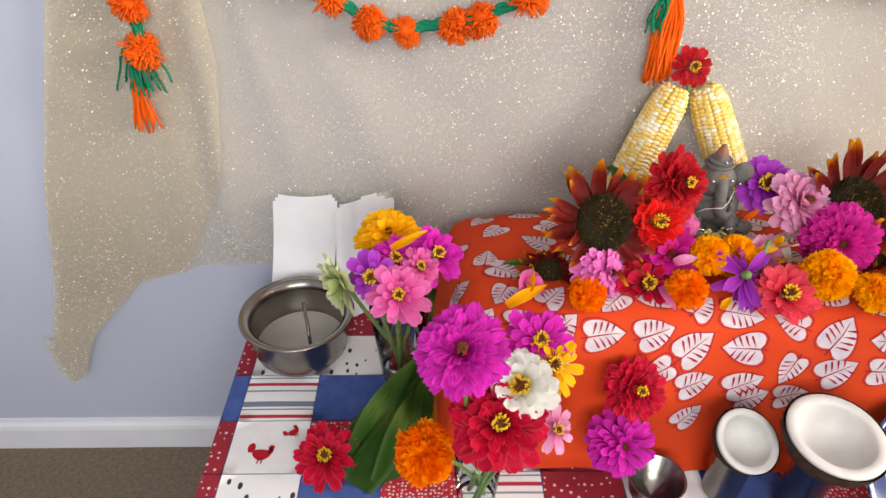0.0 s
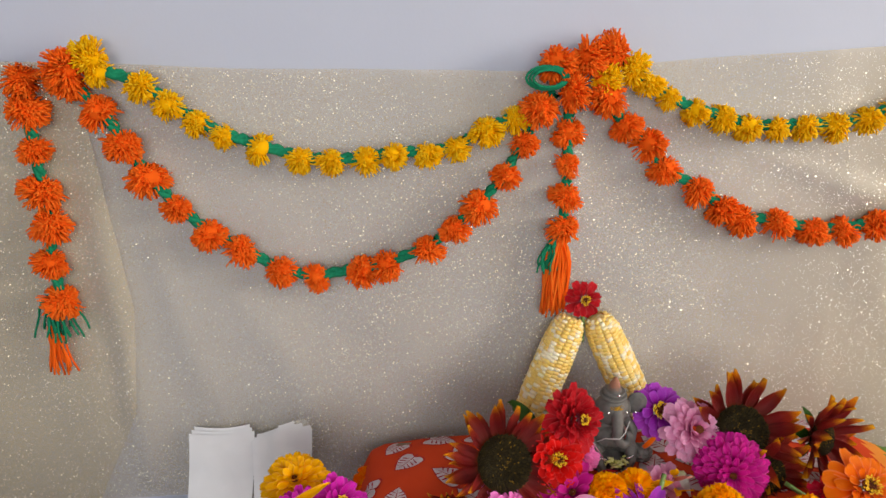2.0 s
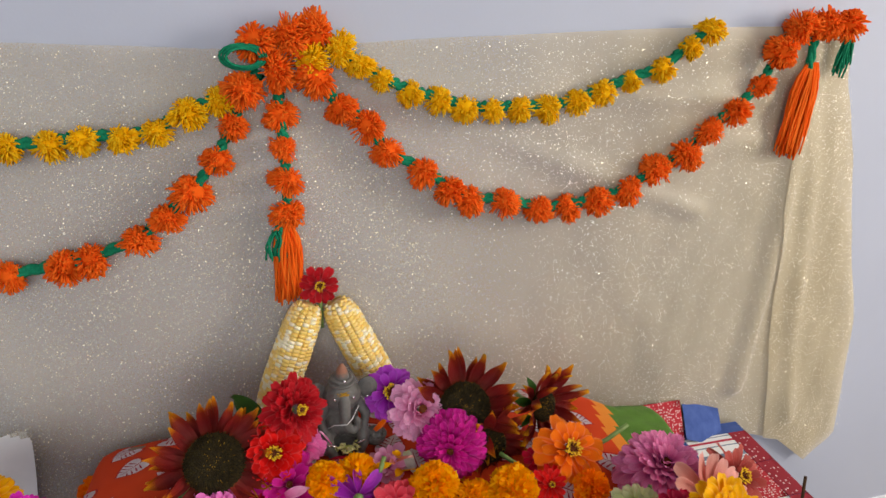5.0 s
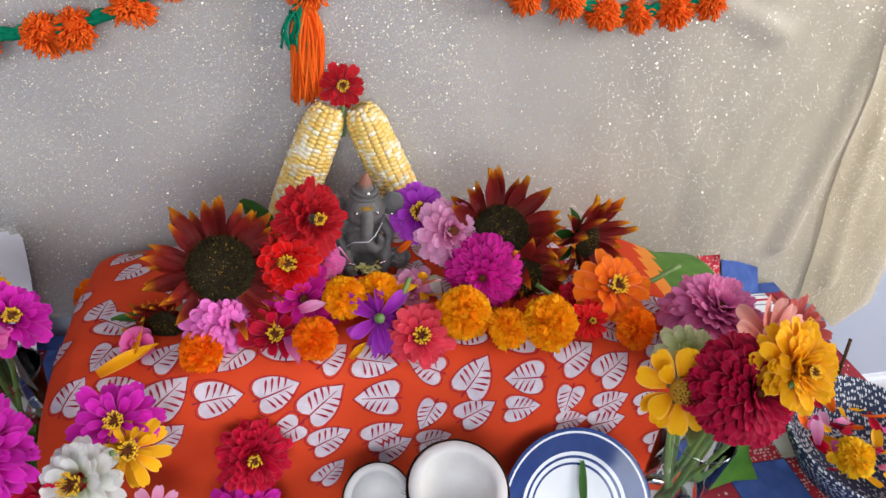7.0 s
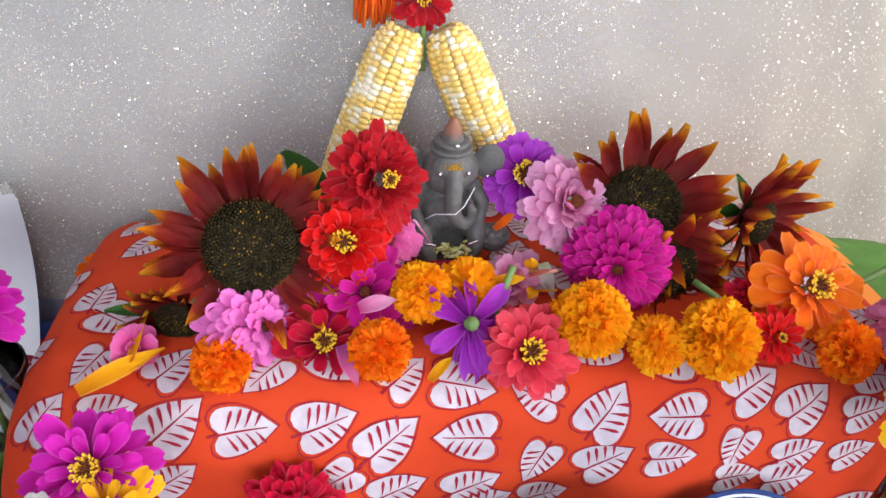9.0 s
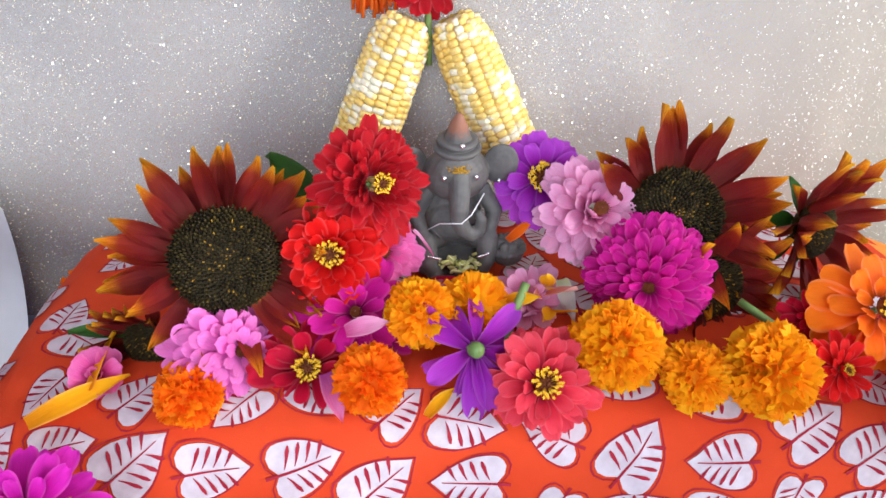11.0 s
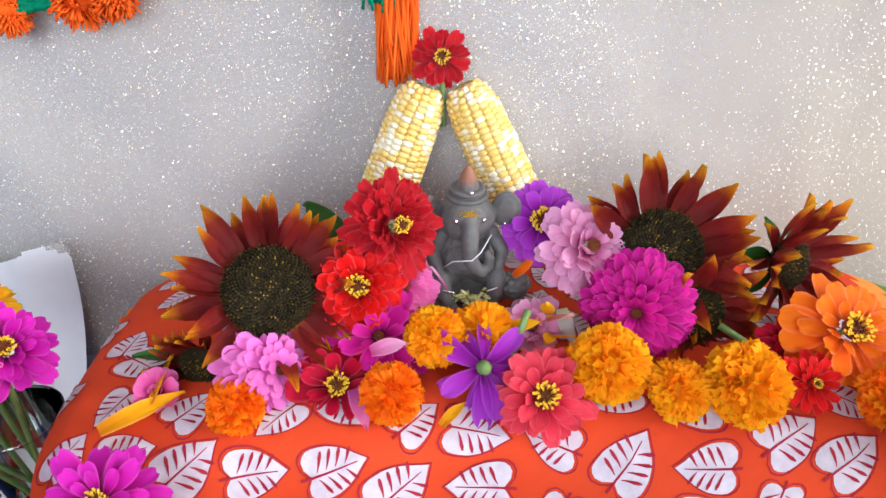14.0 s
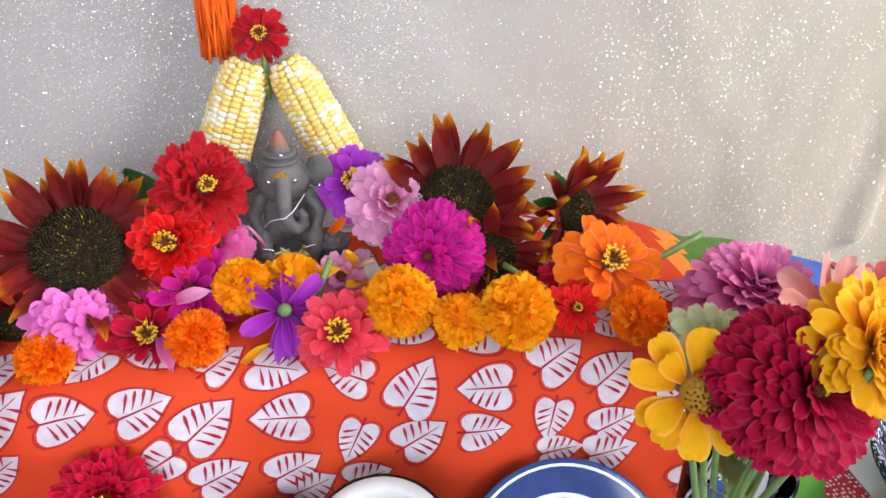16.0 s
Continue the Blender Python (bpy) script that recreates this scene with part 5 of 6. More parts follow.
for lab, pts in (("bare green flower stem standing among marigolds", ((0.438, 0.742, 0.690), (0.444, 0.752, 0.712), (0.455, 0.768, 0.731))),
                 ("cut green flower stem lying on the cloth", ((0.655, 0.700, 0.702), (0.632, 0.730, 0.715), (0.612, 0.750, 0.722))),
                 ("pale green stem beside the orange zinnia", ((0.730, 0.735, 0.715), (0.765, 0.735, 0.730), (0.800, 0.742, 0.745)))):
    h = Heap()
    h.put(*tube([Vector(pts[0]).lerp(Vector(pts[1]), i / 3) for i in range(4)] + [Vector(pts[1]).lerp(Vector(pts[2]), i / 3) for i in range(1, 4)], 0.0032, 8))
    thing("green_twig", lab, "twig", data=h.mesh("green_twig", M_STEM))

# ---------------------------------------------------------------- corn cobs


def corn(label, top, foot, R, seed):
    g = random.Random(seed)
    axis = Vector(top) - Vector(foot)
    L = axis.length
    ob = thing("corn_cob", label, "corn", group="corn cobs leaning on the backdrop", m=Matrix.Translation(foot) @ axis.to_track_quat("Z", "Y").to_matrix().to_4x4())

    def rad(f):
        return R * float(np.interp(f, [0, 0.06, 0.3, 0.6, 0.85, 0.94, 0.985, 1.0], [0.72, 0.88, 1.0, 0.99, 0.92, 0.80, 0.58, 0.40]))

    core = Heap()
    core.put(*lathe([(0.0005, 0.0)] + [(rad(i / 20) * 0.86, L * i / 20) for i in range(21)] + [(0.0005, L)], 24))
    part("cob", core.mesh("cob", M_CORN), ob)
    heap = Heap()
    ROWS_N, PER = 16, 30
    dz = L / PER
    for r in range(ROWS_N):
        for k in range(PER):
            f = (k + 0.5 + 0.25 * (r % 2)) / PER
            if f > 0.995:
                continue
            a = 2 * math.pi * r / ROWS_N + 0.05 * math.sin(f * 7 + r)
            q = rad(f)
            w = math.pi * q / ROWS_N * 1.02
            c = Vector((q * 0.93 * math.cos(a), q * 0.93 * math.sin(a), f * L))
            e1, e2, e3 = Vector((-math.sin(a), math.cos(a), 0)), Vector((0, 0, 1)), Vector((math.cos(a), math.sin(a), 0))
            h = R * 0.15 * g.uniform(0.85, 1.15)
            vs = []
            for s, t in ((1.0, -0.3), (1.0, 0.55), (0.62, 1.0)):
                for u, v in ((-1, -0.6), (-0.6, -1), (0.6, -1), (1, -0.6), (1, 0.6), (0.6, 1), (-0.6, 1), (-1, 0.6)):
                    vs.append(c + e1 * u * w * s * 1.0 + e2 * v * dz * 0.5 * s * 1.02 + e3 * h * t)
            heap.put(vs, [(i * 8 + j, i * 8 + (j + 1) % 8, i * 8 + 8 + (j + 1) % 8, i * 8 + 8 + j) for i in range(2) for j in range(8)] + [tuple(range(16, 24))])
    part("kernel_cover", heap.mesh("kernel_cover", M_CORN), ob, "rows of yellow and white kernels", kind="stuff")
    return ob


corn("yellow and white corn cob leaning against the glitter backdrop", (0.379, 0.987, 0.847), (0.313, 0.956, 0.683), 0.0275, 3)
corn("yellow and white corn cob leaning against the glitter backdrop", (0.418, 0.987, 0.847), (0.497, 0.956, 0.683), 0.0275, 4)
# ---------------------------------------------------------------- the clay idol


IDOL = pose(0.412, 0.872, 0.683, 3, 0, 2) @ Matrix.Scale(0.77, 4)


def idol():
    h = Heap()

    def blob(c, r, turn=None):
        h.put(*ball(c, r, 16, 12, turn))

    def limb(pts, rad):
        pts = [Vector(p) for p in pts]
        fine, fr = [], []
        for i in range(len(pts) - 1):
            for k in range(5):
                f = k / 5
                fine.append(pts[i].lerp(pts[i + 1], f))
                fr.append(rad[i] + (rad[i + 1] - rad[i]) * f)
        fine.append(pts[-1])
        fr.append(rad[-1])
        for p, q in zip(fine, fr):
            blob(p, (q, q, q))

    blob((0, 0.0, 0.008), (0.054, 0.044, 0.010))
    blob((0, 0.0, -0.006), (0.056, 0.046, 0.014))
    blob((0, 0.004, 0.048), (0.032, 0.026, 0.042))
    blob((0, -0.010, 0.050), (0.030, 0.024, 0.026))
    blob((0, -0.003, 0.107), (0.035, 0.028, 0.031))
    blob((0, -0.010, 0.116), (0.028, 0.022, 0.022))
    for s in (-1, 1):
        blob((s * 0.047, 0.000, 0.114), (0.019, 0.0050, 0.024), Matrix.Rotation(s * 0.22, 3, "Y") @ Matrix.Rotation(s * -0.30, 3, "Z"))
        blob((s * 0.047, -0.003, 0.113), (0.013, 0.0042, 0.018), Matrix.Rotation(s * 0.22, 3, "Y") @ Matrix.Rotation(s * -0.30, 3, "Z"))
        limb([(s * 0.030, 0.0, 0.082), (s * 0.043, -0.012, 0.062), (s * 0.037, -0.026, 0.048)], [0.010, 0.009, 0.0075])
        blob((s * 0.036, -0.030, 0.046), (0.008, 0.007, 0.006))
        limb([(s * 0.016, -0.010, 0.026), (s * 0.034, -0.032, 0.038), (s * 0.031, -0.046, 0.022), (s * 0.024, -0.052, 0.008)], [0.013, 0.0125, 0.0105, 0.009])
        blob((s * 0.022, -0.060, 0.006), (0.008, 0.012, 0.006))
    limb([(0, -0.024, 0.116), (0, -0.034, 0.102), (-0.001, -0.041, 0.088), (0.0, -0.043, 0.074), (0.005, -0.045, 0.063), (0.014, -0.046, 0.058), (0.022, -0.045, 0.063), (0.023, -0.043, 0.074), (0.020, -0.041, 0.080)],
         [0.0115, 0.0110, 0.0102, 0.0094, 0.0086, 0.0078, 0.0070, 0.0060, 0.0048])
    for z, r, q in ((0.137, 0.0245, 0.0042), (0.1450, 0.0195, 0.0048)):
        for k in range(48):
            w = k * math.pi / 24
            blob((r * 0.86 * math.cos(w), r * 0.80 * math.sin(w), z), (q, q, q * 0.75))
        blob((0, 0, z), (r * 0.86, r * 0.80, 0.0045))
    limb([(0, 0, 0.149), (0, 0, 0.160), (0, 0, 0.171)], [0.0130, 0.0095, 0.0045])
    for k in range(7):
        w = k * 2 * math.pi / 6
        rr = 0.0095 if k < 6 else 0
        blob((0.058 + rr * math.cos(w), -0.030 + rr * math.sin(w), 0.030 + (0.007 if k == 6 else 0)), (0.0058, 0.0058, 0.0055))
    for k in range(16):
        w = k * math.pi / 8
        blob((0.058 + 0.017 * math.cos(w), -0.030 + 0.016 * math.sin(w), 0.024), (0.005, 0.005, 0.004))
    blob((0.058, -0.030, 0.014), (0.019, 0.018, 0.011))
    me = h.mesh("clay_idol", M_CLAY)
    ob = thing("clay_idol", "small grey clay seated elephant-headed idol on the altar", "idol", m=IDOL, data=me)
    rm = ob.modifiers.new("fuse", "REMESH")
    rm.mode, rm.voxel_size, rm.use_smooth_shade = "VOXEL", 0.00085, True
    sm = ob.modifiers.new("soften", "SMOOTH")
    sm.factor, sm.iterations = 0.5, 4
    return ob


idol()


def beads(label, spots, r):
    hp = Heap()
    for p in spots:
        hp.put(*ball(IDOL @ Vector(p), (r, r, r), 8, 6))
    return thing("bead_trim", label, "beads", kind="stuff", data=hp.mesh("bead_trim", M_SILVER))


beads("tiny silver bead eyes and brow jewel on the idol", [(-0.0165, -0.0285, 0.1185), (0.0165, -0.0285, 0.1185), (0.002, -0.0185, 0.149), (0.046, -0.006, 0.097)], 0.0024)
beads("silver bead anklets on the idol", [(s * (0.021 + 0.0022 * i), -0.0555 + 0.0004 * i * i - 0.001 * i, 0.034 - 0.0012 * i + 0.0006 * i * (8 - i) * 0.6) for s in (-1, 1) for i in range(9)], 0.0014)
hp = Heap()
hp.put(*tube([IDOL @ Vector(p) for p in ((-0.031, -0.026, 0.050), (-0.020, -0.036, 0.066), (-0.010, -0.049, 0.076), (0.000, -0.0545, 0.080), (0.011, -0.048, 0.086), (0.026, -0.029, 0.098))], 0.0006, 6))
thing("white_thread", "white cotton thread tied across the idol", "thread", data=hp.mesh("white_thread", M_WHITE_COTTON))
hp = Heap()
g = random.Random(90)
for k in range(70):
    c = IDOL @ Vector((g.gauss(0.003, 0.012), -0.050 + g.gauss(0, 0.006), 0.021 + g.gauss(0, 0.003)))
    if k > 45:
        c = Vector((g.uniform(0.36, 0.47), g.uniform(0.80, 0.815), 0.679 + g.random() * 0.003))
    d = Vector((g.gauss(0, 1), g.gauss(0, 1), g.gauss(0, 0.5))).normalized() * 0.0042
    hp.put(*tube([c - d, c - d * 0.5, c + d * 0.5, c + d], [0.0003, 0.0015, 0.0015, 0.0003], 5))
thing("offered_grains", "pale green and cream grains scattered on the idol", "grains", kind="stuff", data=hp.mesh("offered_grains", M_GRAIN))
hp = Heap()
g = random.Random(91)
for k in range(150):
    u, v = g.gauss(0, 0.5), g.gauss(0, 0.5)
    x, z = 0.009 * u, 0.127 + 0.0032 * v
    y = -0.010 - 0.0222 * math.sqrt(max(0.0, 1 - (x / 0.025) ** 2 - ((z - 0.116) / 0.022) ** 2))
    hp.put(*ball(IDOL @ Vector((x, y, z)), (0.0008, 0.0004, 0.0006), 6, 4))
thing("brow_powder", "smear of orange turmeric powder on the idol's brow", "powder", kind="stuff", data=hp.mesh("brow_powder", M_POLLEN))
for k, (x, y, z, mt) in enumerate(((0.386, 0.818, 0.690, P_CRIMSON), (0.392, 0.826, 0.712, P_PINK), (0.448, 0.805, 0.690, P_SALMON), (0.454, 0.838, 0.716, P_ORANGE), (0.425, 0.795, 0.686, P_SALMON), (0.440, 0.785, 0.690, P_PINK), (0.375, 0.790, 0.690, P_SUN))):
    leaf("fallen petal beside the clay idol", (x, y, z), (math.cos(k * 2.1), 0.3 * math.sin(k), 0.2 + 0.7 * (k % 2)), 0.028, 0.4, mt, 30 * k, "petal")

g = random.Random(93)
for k in range(16):
    mt = (P_SALMON, P_PINK, P_YELLOW, P_CRIMSON, P_PINK, P_YELLOW)[k % 6]
    leaf("crumpled fallen petal between the marigolds and the idol", (0.395 + 0.085 * g.random(), g.uniform(0.765, 0.800), g.uniform(0.690, 0.716)),
         (g.gauss(0, 1), -0.4, g.uniform(0.1, 1.2)), g.uniform(0.022, 0.034), g.uniform(0.35, 0.55), mt, g.uniform(-60, 60), "petal")

# ---------------------------------------------------------------- things on the table, west end


def pot():
    ob = thing("steel_pot", "round stainless steel pot with milky water on the tablecloth", "pot", m=pose(-0.181, 0.853, TABLE_Z + 0.0035))
    hp = Heap()
    hp.put(*lathe([(0.0005, 0.0), (0.055, 0.0), (0.066, 0.004), (0.072, 0.014), (0.074, 0.03), (0.073, 0.060), (0.074, 0.068), (0.086, 0.0745), (0.0875, 0.077), (0.086, 0.079), (0.078, 0.0775), (0.0715, 0.072),
                   (0.0705, 0.06), (0.0715, 0.03), (0.069, 0.014), (0.063, 0.006), (0.0005, 0.004)], 64))
    part("body", hp.mesh("body", M_STEEL), ob)
    hp = Heap()
    hp.put(*lathe([(0.0690, 0.018), (0.0005, 0.018)], 48))
    part("liquid", hp.mesh("liquid", M_MILK), ob, "milky water")
    hp = Heap()
    hp.put(*tube([(0.018, -0.02, 0.020), (0.010, 0.012, 0.040), (0.001, 0.040, 0.062)], [0.0032, 0.003, 0.0026], 8))
    hp.put(*ball((0.022, -0.032, 0.018), (0.011, 0.014, 0.004)))
    thing("spoon", "small steel spoon standing in the pot", "spoon", m=pose(-0.181, 0.853, TABLE_Z + 0.0035), data=hp.mesh("spoon", M_STEEL))


pot()


def napkin(label, x0, x1, z1, foot_y, tilt, seed):
    """A folded paper napkin of three plies that leans on the wall and flares at its foot."""
    ob = thing("paper_napkin", label, "napkin", group="folded napkins by the wall")
    for ply in range(3):
        vs, NXN, NZN = [], 8, 14
        for j in range(NZN + 1):
            f = j / NZN
            for i in range(NXN + 1):
                u = i / NXN
                x = x0 + (x1 - x0) * u + tilt * (1 - f) + 0.004 * ply * (1 if u > 0.5 else -1)
                z = TABLE_Z + 0.005 + (z1 - TABLE_Z - 0.005) * f + (0.006 * u if seed else -0.003 * math.sin(3 * u)) * f - 0.004 * ply * f
                y = foot_y + (1.004 - foot_y) * (1 - (1 - f) ** 2.4) - 0.0035 * ply - 0.005 * math.sin(u * 5 + seed) * (1 - f) - 0.004 * math.sin(u * 3.1 + seed)
                vs.append((x, y, z))
        part("ply", mesh_of("ply", vs, [(j * (NXN + 1) + i, j * (NXN + 1) + i + 1, (j + 1) * (NXN + 1) + i + 1, (j + 1) * (NXN + 1) + i) for j in range(NZN) for i in range(NXN)], M_PAPER), ob)
    return ob


napkin("folded white paper napkin leaning against the wall", -0.222, -0.134, 0.660, 0.935, -0.020, 0)
napkin("crumpled white paper napkin leaning against the wall", -0.124, -0.088, 0.642, 0.95, -0.006, 1)
napkin("crumpled white paper napkin leaning against the wall", -0.088, -0.042, 0.657, 0.94, -0.012, 2)


def tumbler(label, x, y, r0, r1, h, water):
    ob = thing("glass_tumbler", label, "glass", group="glass tumblers with flowers", m=pose(x, y, TABLE_Z + 0.0035))
    hp = Heap()
    rim = [(r1 - 0.0012 + 0.0012 * math.cos(w), h + 0.0012 * math.sin(w)) for w in [k * math.pi / 4 for k in range(8)]]
    hp.put(*lathe([(0.0005, 0.0), (r0 * 0.95, 0.0), (r0, 0.004)] + rim, 40))
    body = part("glass_wall", hp.mesh("glass_wall", M_GLASS), ob)
    body.visible_shadow = False
    hp = Heap()
    f = (water - 0.012) / (h - 0.012)
    rw = r0 - 0.0034 + (r1 - r0) * f
    hp.put(*lathe([(rw, water + 0.0008), (rw - 0.002, water), (0.0005, water)], 40))
    wat = part("water", hp.mesh("water", M_GLASS), ob, "clear water")
    wat.visible_shadow = False
    return ob


def stems(glass, tops):
    """Green stems that gather in a glass."""
    x, y, _ = glass.location
    inv = glass.matrix_basis.inverted()
    for k, (tx, ty, tz) in enumerate(tops):
        b = Vector((x + 0.010 * math.cos(k * 2.2), y + 0.010 * math.sin(k * 2.2), TABLE_Z + 0.02))
        t = Vector((tx, ty, tz))
        mid = Vector((x + (tx - x) * 0.35, y + (ty - y) * 0.35, TABLE_Z + 0.10))
        pts = [inv @ b.lerp(mid, i / 6).lerp(mid.lerp(t, i / 6), i / 6) for i in range(7)]
        hp = Heap()
        hp.put(*tube(pts, 0.0028, 7))
        part("stem", hp.mesh("stem", M_STEM), glass, "green flower stem")


VL = "in the glass beside the pot"
GV = "flowers in glasses"
glass_a = tumbler("clear glass tumbler of water holding zinnias beside the pot", -0.020, 0.800, 0.031, 0.043, 0.135, 0.075)
left_bunch = [(-0.034, 0.800, 0.715), (-0.052, 0.725, 0.705), (-0.018, 0.700, 0.700), (-0.085, 0.740, 0.690), (0.020, 0.765, 0.702), (-0.02, 0.755, 0.712)]
stems(glass_a, left_bunch)
dome_zinnia("full golden yellow zinnia " + VL, (-0.030, 0.808, 0.707), (0.02, -0.35, 0.93), 0.045, P_YELLOW, n=20, group=GV, hi=75, wide=0.5)
zinnia("violet zinnia with broad petals " + VL, (-0.047, 0.722, 0.712), (-0.05, -0.72, 0.62), 0.031, P_PURPLE, rows=2, n=10, hi=30, wide=0.6, eye=0.3, group=GV)
zinnia("hot pink yellow-eyed zinnia " + VL, (-0.013, 0.694, 0.706), (0.05, -0.66, 0.72), 0.038, P_HOTPINK, rows=3, n=12, hi=42, wide=0.5, eye=0.2, group=GV)
zinnia("small hot pink zinnia " + VL, (0.012, 0.735, 0.716), (0.2, -0.6, 0.75), 0.026, P_HOTPINK, rows=4, n=12, group=GV)
zinnia("pale green zinnia turned sideways " + VL, (-0.088, 0.738, 0.692), (-0.75, -0.45, -0.05), 0.040, P_LIME, rows=4, n=13, lo=10, hi=70, wide=0.5, group=GV)
zinnia("magenta zinnia " + VL, (0.030, 0.765, 0.712), (0.35, -0.5, 0.75), 0.038, P_MAGENTA, rows=4, n=13, group=GV)
zinnia("dark magenta zinnia " + VL, (-0.018, 0.752, 0.716), (0.0, -0.55, 0.8), 0.034, P_MAGENTA, rows=3, n=12, group=GV)
leaf("loose yellow petal lying across the zinnias", (-0.022, 0.735, 0.745), (0.8, 0.35, 0.25), 0.05, 0.34, P_YELLOW, 10, "petal")

# folded betel leaves and the cloth's orange edge
for k, (loc, d, L, rl) in enumerate((((-0.098, 0.630, 0.466), (0.55, 0.75, 0.42), 0.19, -35), ((-0.075, 0.600, 0.468), (0.50, 0.75, 0.40), 0.20, 20), ((-0.040, 0.600, 0.466), (0.45, 0.75, 0.48), 0.17, 60), ((0.035, 0.845, 0.466), (0.02, 0.6, 0.6), 0.14, 10), ((0.025, 0.90, 0.466), (0.05, 0.3, 0.6), 0.12, -20))):
    leaf("long folded dark green betel leaf on the tablecloth", loc, d, L, 0.42, M_BANANA, rl)
marigold("orange marigold tucked behind the altar cloth", (0.055, 0.925, 0.600), (-0.5, -0.6, 0.5), 0.026, MG_ORANGE, 60)

# ---------------------------------------------------------------- front bunch
FV = "in the front glass"
glass_b = tumbler("clear glass tumbler holding a bunch before the altar", 0.080, 0.578, 0.024, 0.030, 0.10, 0.05)
stems(glass_b, [(0.056, 0.572, 0.730), (0.142, 0.625, 0.690), (0.150, 0.598, 0.690), (0.123, 0.598, 0.668), (0.099, 0.560, 0.635), (0.165, 0.598, 0.580), (0.02, 0.570, 0.570)])
zinnia("large magenta double zinnia " + FV, (0.057, 0.574, 0.733), (-0.02, -0.58, 0.78), 0.048, P_MAGENTA, rows=8, n=30, hi=66, eye=0.15, group=GV, stem=0.02, wide=0.30, ring=False)
zinnia("magenta zinnia " + FV, (0.148, 0.632, 0.690), (0.05, -0.55, 0.8), 0.041, P_MAGENTA, rows=3, n=14, hi=40, eye=0.2, group=GV)
zinnia("yellow single zinnia " + FV, (0.160, 0.606, 0.678), (0.15, -0.6, 0.78), 0.034, P_YELLOW, rows=2, n=14, hi=22, wide=0.42, eye=0.30, group=GV)
zinnia("white zinnia with a green-yellow eye " + FV, (0.124, 0.580, 0.675), (-0.3, -0.62, 0.68), 0.036, P_WHITE, rows=4, n=12, hi=40, wide=0.62, short=0.35, eye=0.30, group=GV)
zinnia("large red zinnia " + FV, (0.098, 0.558, 0.640), (0.0, -0.62, 0.78), 0.054, P_CRIMSON, rows=5, n=22, hi=52, wide=0.44, eye=0.16, group=GV)
zinnia("faded pink zinnia " + FV, (0.172, 0.592, 0.585), (0.3, -0.5, 0.7), 0.028, P_PINK, rows=2, n=9, group=GV)
marigold("dark orange marigold " + FV, (0.017, 0.570, 0.572), (0.0, -0.5, 0.85), 0.040, MG_ORANGE, 160)
zinnia("crimson zinnia lying at the table front", (-0.112, 0.628, 0.490), (0.0, -0.5, 0.85), 0.040, P_CRIMSON, rows=4, n=14, stem=0.02)
zinnia("red double zinnia leaning on the altar cloth", (0.269, 0.628, 0.614), (0.12, -0.72, 0.62), 0.038, P_CRIMSON, rows=7, n=22, hi=64, wide=0.36, eye=0.18, stem=0.0, group=GV)
dome_zinnia("magenta dome zinnia leaning on the altar cloth", (0.256, 0.600, 0.548), (0.0, -0.72, 0.6), 0.042, P_MAGENTA, n=14, group=GV)

hp = Heap()
hp.put(*lathe([(0.0005, 0.0), (0.020, 0.0), (0.030, 0.014), (0.034, 0.040), (0.036, 0.042), (0.033, 0.040), (0.028, 0.015), (0.0005, 0.003)], 36))
thing("steel_bowl", "small shiny steel bowl on the tablecloth", "bowl", m=pose(0.304, 0.582, TABLE_Z + 0.0035), data=hp.mesh("steel_bowl", M_STEEL))


def coconut(label, loc, face, R):
    ob = thing("coconut_half", label, "coconut", group="coconut halves", m=facing(loc, face))
    hp = Heap()
    prof2 = [(R * math.sin(a), -R * 0.95 * math.cos(a)) for a in [i * math.pi / 2 / 12 for i in range(13)]]
    vs, fs = lathe(prof2, 40)
    g = random.Random(int(R * 1e5))
    hp.put([Vector(v) * (1 + 0.02 * noise.noise(Vector(v) * 90)) for v in vs], fs)
    part("shell", hp.mesh("shell", M_COCO_SHELL), ob, "rough dark brown shell")
    fib = Heap()
    for k in range(90):
        w, a = g.uniform(0, 6.28), g.uniform(0.5, 1.5)
        d = Vector((math.sin(a) * math.cos(w), math.sin(a) * math.sin(w), -0.95 * math.cos(a)))
        fib.put(*tube([d * R * 0.98, d * R * 1.03 + Vector((0, 0, 0.004)), d * R * 1.05 + Vector((g.gauss(0, 0.002), g.gauss(0, 0.002), 0.009))], [0.0005, 0.0004, 0.0002], 3))
    part("husk_fibres", fib.mesh("husk_fibres", M_COCO_SHELL), ob, "loose husk fibres", kind="stuff")
    hp = Heap()
    t = R * 0.27
    inner = [((R - t) * math.sin(a), -(R - t) * 0.92 * math.cos(a)) for a in [i * math.pi / 2 / 10 for i in range(11)]]
    hp.put(*lathe(inner + [(R - t * 0.9, 0.0015), (R * 0.93, 0.0018), (R * 0.955, 0.0), (R * 0.95, -0.003)], 40))
    part("flesh", hp.mesh("flesh", M_COCO_FLESH), ob, "white coconut flesh")
    return ob


coconut("half coconut with white flesh, tilted against the altar", (0.398, 0.582, 0.574), (0.12, -0.48, 0.87), 0.040)
coconut("half coconut with white hollow flesh facing up", (0.479, 0.560, 0.612), (0.0, -0.14, 0.99), 0.056)


